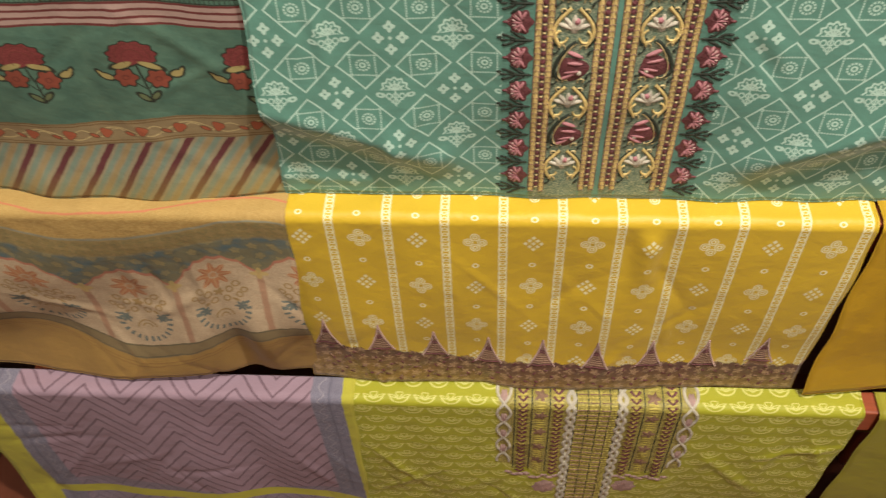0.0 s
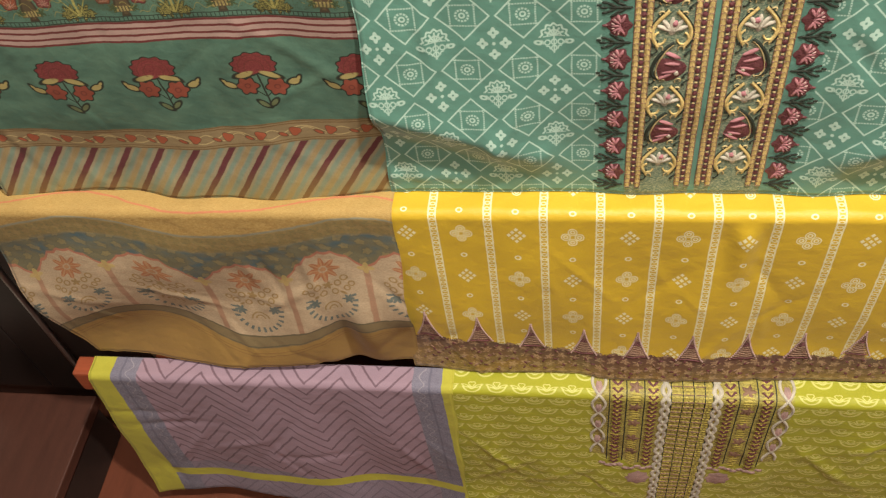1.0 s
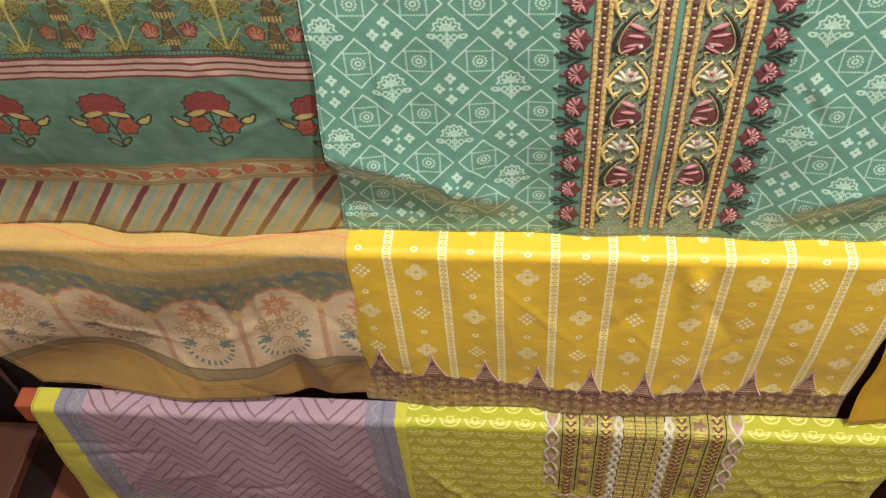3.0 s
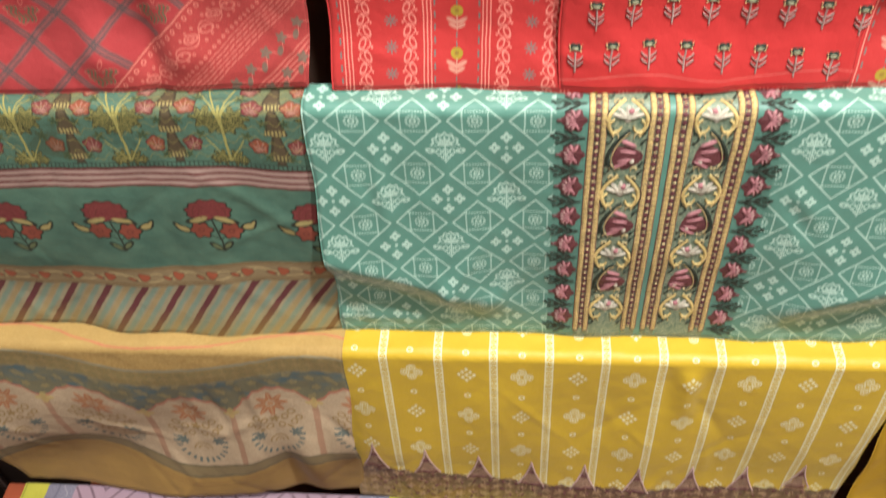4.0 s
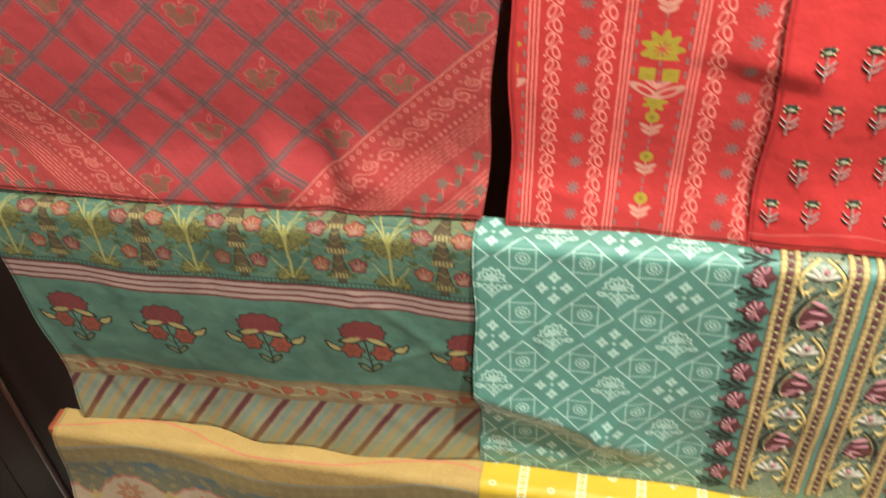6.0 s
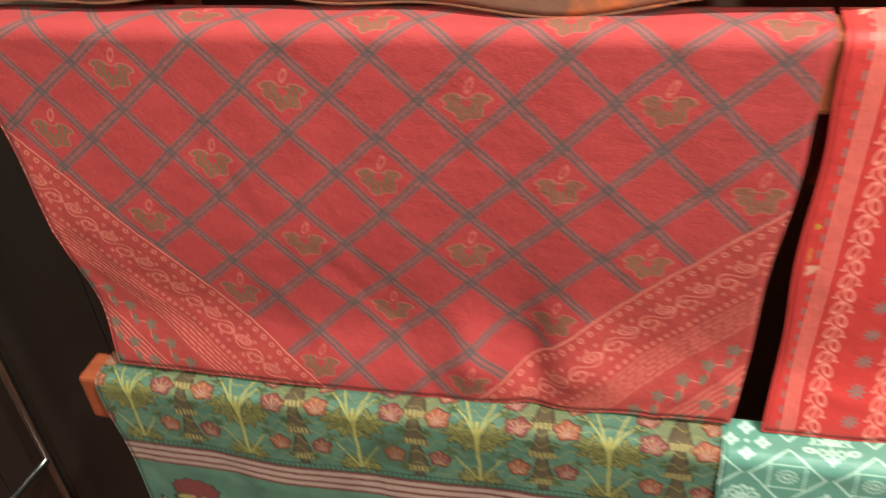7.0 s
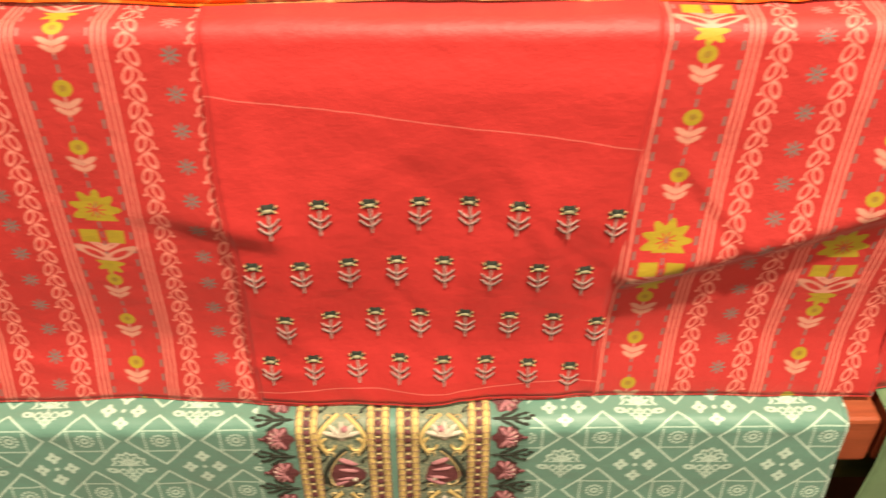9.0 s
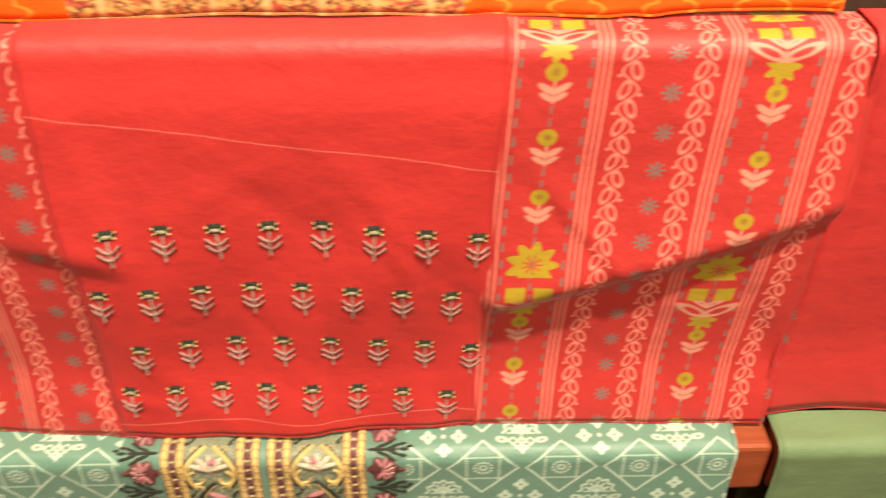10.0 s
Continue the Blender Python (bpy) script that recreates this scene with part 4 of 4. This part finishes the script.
yellow.mesh("dress_fabric", "yellow", "yellow striped dress fabric with woven copper hem over bar", "fabric")

lavender = Drape(0.715, 0.178, (-0.943, -1.000), (-0.186, -0.203), 0.560, lambda x, v: 0.010 * np.sin(13 * x + 3) * smooth01((v - 0.15) / 0.35), 9, proud=0.0025, hem=lambda x: 0.012 * np.sin(10 * x))
lavender.mesh("dupatta", "lavender", "lavender zigzag dupatta with lime border over lowest bar", "dupatta")
lime = Drape(0.715, 0.178, (-0.200, -0.220), (0.735, 0.715), 0.580, lambda x, v: 0.008 * np.sin(9 * x) * smooth01((v - 0.15) / 0.35), 10)
lime.mesh("dress_fabric", "lime", "lime green printed dress fabric with embroidered neckline on bar", "fabric")

for (yf, zt), mat, left, drop, words in zip(LEVELS[1:], ("plain_red", "plain_green", "plain_yellow", "plain_olive"), (0.7065, 0.7200, 0.6205, 0.760), (0.408, 0.438, 0.462, 0.58), ("red", "sage green", "mustard yellow", "olive green")):
    Drape(yf, zt, (left, left + 0.004), (1.45, 1.45), drop, lambda x, v: 0.008 * np.sin(14 * x) * smooth01(v / 0.3), int(zt * 100), proud=0.004).mesh("plain_cloth", mat, f"plain {words} cloth draped over the next rack", "cloth", step=0.012)

# ---- stitched work: flower sprigs on the red panel ----
def sprig(cx, cv):
    lean = 0.0014 * math.sin(cx * 210 + cv * 90)
    stem = panel.sew("flower_sprig", [panel.cord([(cx, cv - 0.008), (cx + lean, cv + 0.004), (cx + lean, cv + 0.0185)], 0.0024, 0.0022)], "blush", "stitched black and straw flower sprig")
    for sx in (-1, 1):
        for dv in (0.0010, 0.0080):
            blade = panel.cord([(cx + sx * 0.0008, cv + dv + 0.0046), (cx + sx * 0.0050, cv + dv + 0.0016), (cx + sx * 0.0092, cv + dv - 0.0026)], 0.0017, 0.0016)
            edge = panel.cord([(cx + sx * 0.0012, cv + dv + 0.0032), (cx + sx * 0.0052, cv + dv + 0.0002), (cx + sx * 0.0090, cv + dv - 0.0038)], 0.0010, 0.0019)
            panel.sew("leaf", [blade], "ink", parent=stem)
            panel.sew("leaf_edge", [edge], "blush", parent=stem)
    panel.sew("flower_outline", [panel.patch("", oval(cx, cv - 0.0125, 0.0078, 0.0052, 0, 30, 0.16, 6), "ink", 0.0013)], "ink", parent=stem)
    for dx, dv, deg in ((-0.0066, -0.0140, 60), (-0.0060, -0.0090, -40), (0.0066, -0.0140, -60), (0.0060, -0.0090, 40)):
        panel.sew("petal", [panel.patch("", oval(cx + dx, cv + dv, 0.0018, 0.0007, deg, 8), "gold", 0.0019)], "straw", parent=stem)
    panel.sew("flower_heart", [panel.patch("", oval(cx, cv - 0.0112, 0.0054, 0.0026, 0, 12, 0.12, 5), "straw", 0.0024)], "sage", parent=stem)


for row, (x0, n, step, v0) in enumerate(((0.1212, 8, 0.0427, 0.1690), (0.0989, 8, 0.0428, 0.2345), (0.1203, 8, 0.0424, 0.3010), (0.0996, 8, 0.0423, 0.3580))):
    for k in range(n):
        x = x0 + k * step
        if x < 0.424:
            sprig(x, v0 - 0.0040 + 0.0016 * k + 0.008 * ((k - 3.0) / 3.5) ** 2 + 0.0015 * math.sin(7 * k + row))

# ---- stitched work: the gold panel of the green fabric ----
MID = 0.2175
LONG = np.arange(-0.046, 0.425, 0.006)
for side in (-1, 1):
    for out in (0.0076, 0.0224, 0.0800, 0.0945):
        green.sew("gold_braid", [green.cord([(MID + side * out + 0.0004 * math.sin(90 * v + out * 900), v) for v in LONG], 0.0068, 0.0024)], "gold", "raised gold thread braid")
        green.sew("braid_stitch", [green.cord([(MID + side * out - 0.0034, v + 0.0012), (MID + side * out, v - 0.0010), (MID + side * out + 0.0034, v + 0.0012)], 0.0008, 0.0029) for v in np.arange(-0.045, 0.424, 0.0090)], "copper")["kind"] = "stuff"
        green.sew("braid_edge", [green.cord([(MID + side * out + e * 0.0038, v) for v in LONG], 0.0010, 0.0012) for e in (-1, 1)], "copper")
    for mid in (0.0150, 0.0872):
        for v in np.arange(-0.04, 0.42, 0.0125):
            green.sew("bead", [green.patch("", oval(MID + side * mid, v, 0.0034, 0.0050, 0, 8), "maroon", 0.0016)], "maroon")
        green.sew("bead_spacer", [green.patch("", oval(MID + side * mid, v + 0.0062, 0.0026, 0.0014, 0, 6), "straw", 0.0018) for v in np.arange(-0.04, 0.42, 0.0125)], "straw")
    for k, v in enumerate(np.arange(-0.0345, 0.43, 0.0535)):
        cx = MID + side * 0.1170
        heart = green.sew("flower", [green.patch("", oval(cx - side * 0.0005, v, 0.0150, 0.0175, 0, 36, 0.13, 6), "maroon", 0.0016)], "maroon", "stitched maroon and rose side flower")
        green.sew("petal", [green.patch("", oval(cx + side * (0.001 + 0.0052 * math.cos(a)) - side * 0.003, v + 0.0092 * math.sin(a), 0.0086, 0.0026, math.degrees(math.atan2(math.sin(a), side * math.cos(a))), 8), "rose", 0.0028) for a in (-2.0, -1.25, -0.6, 0.0, 0.6, 1.25, 2.0)], "rose", parent=heart)
        green.sew("petal_edge", [green.patch("", oval(cx + side * 0.0075 * math.cos(a), v + 0.0115 * math.sin(a), 0.0034, 0.0010, math.degrees(math.atan2(math.sin(a), side * math.cos(a))), 6), "blush", 0.0031) for a in (-1.5, -0.9, -0.3, 0.3, 0.9, 1.5)], "blush", parent=heart)
        green.sew("petal_tip", [green.patch("", oval(cx + side * 0.0165, v, 0.0045, 0.0022, 0, 8), "maroon", 0.0018)], "maroon", parent=heart)
        vl = v + 0.0268
        green.sew("leaf_spray", [green.patch("", oval(cx + side * dx, vl + dv * 1.25, a * 1.15, 0.0023, side * dg, 8), "ink", 0.0013) for dx, dv, a, dg in ((0.0, 0.0, 0.013, 0), (0.010, -0.0035, 0.0075, -28), (0.010, 0.0035, 0.0075, 28), (-0.001, -0.0045, 0.007, -24), (-0.001, 0.0045, 0.007, 24), (0.019, 0.0, 0.0045, 0), (0.018, -0.006, 0.0035, -10), (0.018, 0.006, 0.0035, 10), (0.006, -0.0085, 0.006, -35), (0.006, 0.0085, 0.006, 35), (-0.010, 0.0, 0.006, 0), (0.0245, -0.003, 0.003, 0))], "ink", "dark stitched leaf spray")
    for k, v in enumerate(np.arange(0.0110, 0.43, 0.1185)):
        cx = MID + side * 0.0520
        # a gold scroll round a white lotus, then a maroon paisley
        scroll = []
        for e in (-1, 1):
            t = np.linspace(0, 1, 14)
            scroll.append(green.cord(np.stack([cx + e * (0.004 + 0.0195 * np.sin(t * 2.5)), v - 0.0250 + 0.054 * t], -1), 0.0050, 0.0022))
            scroll.append(green.cord(np.stack([cx + e * (0.014 - 0.007 * np.cos(t * 4.5)), v + 0.016 + 0.009 * np.sin(t * 4.5)], -1), 0.0028, 0.0020))
        lotus = green.sew("lotus", [green.patch("", oval(cx + 0.0085 * math.sin(a), v + 0.004 - 0.0100 * math.cos(a) * 0.6, 0.0036, 0.0140, math.degrees(a), 10), "white", 0.0022) for a in (-1.2, -0.6, 0.0, 0.6, 1.2)], "white", "white stitched lotus in a gold scroll")
        green.sew("scroll", scroll, "gold", parent=lotus)
        green.sew("scroll_outline", [green.cord(np.stack([cx + e * (0.0075 + 0.0200 * np.sin(np.linspace(0, 1, 14) * 2.5)), v - 0.0265 + 0.057 * np.linspace(0, 1, 14)], -1), 0.0012, 0.0014) for e in (-1, 1)], "ink", parent=lotus)
        green.sew("lotus_heart", [green.patch("", oval(cx - side * 0.003, v - 0.006, 0.0048, 0.0050, 0, 10, 0.15), "rose", 0.003)], "rose", parent=lotus)
        # fine curls that fill the ground round both
        turn = np.linspace(0.3, 5.2, 12)
        for e in (-1, 1):
            for dv in (-0.030, 0.026, 0.040, 0.076):
                if v + dv < 0.415:
                    green.sew("curl", [green.cord(np.stack([cx + e * 0.0215 + 0.0013 * turn * np.cos(turn + e) * e, v + dv + 0.0014 * turn * np.sin(turn)], -1), 0.0020, 0.0016)], "ink", parent=lotus)
            for dv in (-0.020, 0.031, 0.083):
                if v + dv < 0.415:
                    green.sew("curl", [green.cord(np.stack([cx + e * 0.0150 + 0.0012 * turn * np.sin(turn) * e, v + dv + 0.0012 * turn * np.cos(turn)], -1), 0.0015, 0.0019)], "straw", parent=lotus)
        pv = v + 0.0595
        if pv > 0.40:
            continue
        pais = green.sew("paisley", [green.patch("", oval(cx - side * 0.002, pv + 0.005, 0.0190, 0.0185, side * 12, 20, 0.12, 3), "maroon", 0.0020)], "maroon", "maroon stitched paisley")
        t = np.linspace(0, 1, 16)
        green.sew("paisley_tail", [green.cord(np.stack([cx + side * (0.002 + 0.0190 * np.sin(t * 3.3 + 0.2)), pv + 0.022 - 0.050 * t + 0.009 * np.sin(t * 5)], -1), 0.0050, 0.0020)], "ink", parent=pais)
        green.sew("paisley_edge", [green.cord(np.stack([cx + side * (0.001 + 0.0150 * np.sin(t * 3.3 + 0.2)), pv + 0.022 - 0.048 * t + 0.009 * np.sin(t * 5)], -1), 0.0016, 0.0026)], "straw", parent=pais)
        green.sew("paisley_petal", [green.patch("", oval(cx - side * 0.003 + dx, pv + dv * 1.45, 0.0130, 0.0033, side * dg, 10), "rose", 0.0030) for dx, dv, dg in ((0.0, -0.012, -26), (0.001, -0.003, -8), (-0.002, 0.006, 14), (-0.006, 0.011, 34))], "rose", parent=pais)
        green.sew("paisley_eye", [green.patch("", oval(cx - side * 0.010, pv + 0.010, 0.0040, 0.0052, 0, 10), "white", 0.0030)], "white", parent=pais)

# ---- stitched work: the spires along the yellow hem ----
def half(h): return 0.10 * h + 2.3 * h * h


def hem_drop(x): return 0.048 * float(smooth01((x + 0.20) / 0.30))


for k in range(9):
    x0 = -0.2190 + 0.0940 * k
    v0 = 0.266 + hem_drop(x0) - 0.018 * max(0.0, (x0 - 0.45) / 0.08)
    beads = [yellow.patch("", oval(x0 + e * half(h), v0 + h, 0.0021, 0.0024, 0, 6), "blush", 0.0022) for e in (-1, 1) for h in np.arange(0.002, 0.084, 0.0052)]
    spire = yellow.sew("spire", beads, "blush", "beaded copper spire above the hem")
    for h in np.arange(0.014, 0.084, 0.0064):
        w = half(h) * 0.8
        j = math.sin(h * 900 + k)
        yellow.sew("stitch_bar", [yellow.cord([(x0 - w, v0 + h + 0.002 * j), (x0 - w * 0.3, v0 + h - 0.002 * j), (x0 + w * 0.4, v0 + h + 0.0025 * j), (x0 + w, v0 + h - 0.001)], 0.0026, 0.0018)], "copper" if int(h * 1000) % 3 else "maroon", parent=spire)


def hem_row(k, x): return 0.362 + 0.75 * hem_drop(x) + 0.0150 * k + 0.005 * math.sin(x * 170 + k)


for thread, lot in (("copper", 0), ("maroon", 1)):
    yellow.sew("hem_stitching", [yellow.patch("", oval(x + 0.008 * math.sin(k * 9.1 + x * 300), hem_row(k, x), 0.0050, 0.0022, 70 * math.sin(x * 97 + k * 2.3), 8, 0.2, 3), thread, 0.0015) for k in range(6) for x in np.arange(-0.235 + 0.011 * lot, 0.60, 0.022) if hem_row(k, x) < 0.454 and math.sin(x * 61 + k * 3.7 + lot) > -0.35], thread, "loose metallic stitching along the hem")["kind"] = "stuff"

# ---- stitched work: the neckline of the lime fabric ----
NECK = 0.2625
def rope(cx, v0, v1, amp, period, wide, ph=0.0):
    vs = np.arange(v0, v1, 0.003)
    return np.stack([cx + amp * np.sin((vs / period) * 2 * np.pi + ph), vs], -1)


for side in (-1, 1):
    for ph in (0.0, np.pi):
        lime.sew("twisted_cord", [lime.cord(rope(NECK + side * 0.0465, -0.05, 0.54, 0.0066, 0.066, 0.006, ph), 0.0084, 0.0030)], "white", "twisted cream stitched cord")
        lime.sew("edge_cord", [lime.cord(rope(NECK + side * 0.1700, -0.05, 0.235, 0.0125, 0.130, 0.006, ph), 0.0060, 0.0026)], "white", "waving cream stitched edge cord")
    for piece in [lime.patch("", oval(NECK + side * 0.170, v, 0.0075, 0.0180, 0, 16, 0.14, 6), "rose", 0.0024) for v in np.arange(-0.015, 0.24, 0.065)]:
        lime.sew("edge_flower", [piece], "blush", "blush stitched flower within the edge cord")
    for cx in (0.0700, 0.1350):
        vs = np.arange(-0.045, 0.275, 0.0165)
        for piece in [lime.cord([(NECK + side * cx - 0.0085, v - 0.006), (NECK + side * cx, v + 0.005), (NECK + side * cx + 0.0085, v - 0.006)], 0.0062, 0.0022) for v in vs]:
            lime.sew("chevron", [piece], "maroon", "maroon stitched chevron")
    lime.sew("line_column", [lime.cord([(NECK + side * c, v) for v in np.arange(-0.05, 0.27, 0.01)], 0.0022, 0.0014) for c in (0.0855, 0.1185, 0.1500)], "ink", "dark stitched dividing lines")
    lime.sew("ground_work", [lime.patch("", oval(NECK + side * c, v, 0.0105, 0.0030, 8 * math.sin(v * 300 + c * 90), 8), "straw", 0.0010) for c in (0.0700, 0.1020, 0.1350) for v in np.arange(-0.048, 0.275, 0.0085)], "straw_gold", "dense straw gold stitching")
    for piece in [lime.patch("", oval(NECK + side * 0.1020, v, 0.0110, 0.0120, 0, 20, 0.35, 5), "copper", 0.0022) for v in np.arange(-0.02, 0.27, 0.058)]:
        lime.sew("star_flower", [piece], "copper", "copper stitched star flower")
    lime.sew("hem_work", [lime.patch("", oval(NECK + side * (0.062 + 0.012 * k), 0.285 + 0.006 * math.sin(k * 2.1), 0.0090, 0.0060, 30 * math.sin(k), 10, 0.2), "rose", 0.0020) for k in range(9)], "blush", "blush stitched lower edge")
    lime.sew("medallion", [lime.patch("", oval(NECK + side * 0.083, 0.335, 0.024, 0.030, 0, 24, 0.12, 8), "rose", 0.0020)], "blush", "blush stitched medallion")
lime.sew("ground_work", [lime.patch("", oval(NECK + 0.0085 * k + 0.002 * math.sin(v * 500), v, 0.0040, 0.0022, 0, 6), "straw", 0.0012) for k in range(-4, 5) for v in np.arange(-0.048, 0.54, 0.0095)], "straw_gold", "dense straw gold stitching")
lime.sew("line_column", [lime.cord([(NECK + c, v) for v in np.arange(-0.05, 0.54, 0.01)], 0.0020, 0.0018) for c in (-0.037, -0.016, 0.004, 0.024, 0.039)], "ink", "dark stitched dividing lines")
lime.sew("crossbar_work", [lime.cord([(NECK + a, v), (NECK + a + 0.018, v)], 0.0022, 0.0020) for a in (-0.035, -0.014, 0.008) for v in np.arange(-0.045, 0.54, 0.019)], "copper", "copper stitched cross bars")

# ---- beside the rack ----
cabinet = tagged(new("side_cabinet"), "tall dark brown cabinet side beside the rack", "cabinet")
beam("carcass", (-1.75, 1.000, FLOOR), (-1.036, 1.10, 2.75), "dark", cabinet)
beam("edge_strip", (-1.062, 0.985, FLOOR), (-1.034, 0.9998, 2.75), "dark", cabinet, "dark edge strip", 0.003)
beam("door", (-1.40, 0.988, FLOOR + 0.08), (-1.066, 0.9998, 2.7), "dark", cabinet, "flat dark door", 0.003)
beam("door", (-1.744, 0.988, FLOOR + 0.08), (-1.404, 0.9998, 2.7), "dark", cabinet, "flat dark door", 0.003)
tagged(beam("pillar", (-1.032, 0.986, FLOOR), (-0.945, 1.06, 2.9), "wall", bevel=0.004), "narrow beige plastered pillar behind the rack", "pillar")


def tube(name, a, b, r, material, parent=None, label="", n=14):
    a, b = Vector(a), Vector(b)
    q = (b - a).to_track_quat("Z", "Y").to_matrix()
    rings = []
    for c, k in ((a, 0.86), (a + (b - a).normalized() * r * 0.3, 1.0), (b - (b - a).normalized() * r * 0.3, 1.0), (b, 0.86)):
        rings += [c + q @ Vector((r * k * math.cos(t * 2 * math.pi / n), r * k * math.sin(t * 2 * math.pi / n), 0)) for t in range(n)]
    faces = [(i * n + t, i * n + (t + 1) % n, (i + 1) * n + (t + 1) % n, (i + 1) * n + t) for i in range(3) for t in range(n)]
    faces += [tuple(range(n - 1, -1, -1)), tuple(range(3 * n, 4 * n))]
    return part(name, rings, faces, material, parent, label, smooth=False)


stand = tagged(new("hanging_rail"), "slim dull steel hanging rail against dark panel", "rail")
tube("pole", (-1.235, 0.955, FLOOR), (-1.235, 0.955, 2.3), 0.008, "steel", stand)
tube("arm", (-1.235, 0.955, 0.72), (-1.235, 0.72, 0.745), 0.006, "steel", stand)
base = tagged(new("low_platform"), "low reddish wooden platform on the floor beside rack", "platform")
beam("platform_top", (-1.75, 0.40, -0.285), (-1.185, 0.90, -0.25), "old_wood", base)
beam("platform_side", (-1.225, 0.41, FLOOR), (-1.195, 0.89, -0.2855), "dark", base)
beam("platform_side", (-1.74, 0.41, FLOOR), (-1.71, 0.89, -0.2855), "dark", base)
stack = tagged(new("folded_cloth"), "stack of folded white cloth on the wooden platform", "cloth")
for k in range(3):
    beam("fold", (-1.66 + 0.004 * k, 0.70, -0.25 + 0.026 * k), (-1.435 - 0.005 * k, 0.84, -0.225 + 0.026 * k), "linen", stack, bevel=0.011)
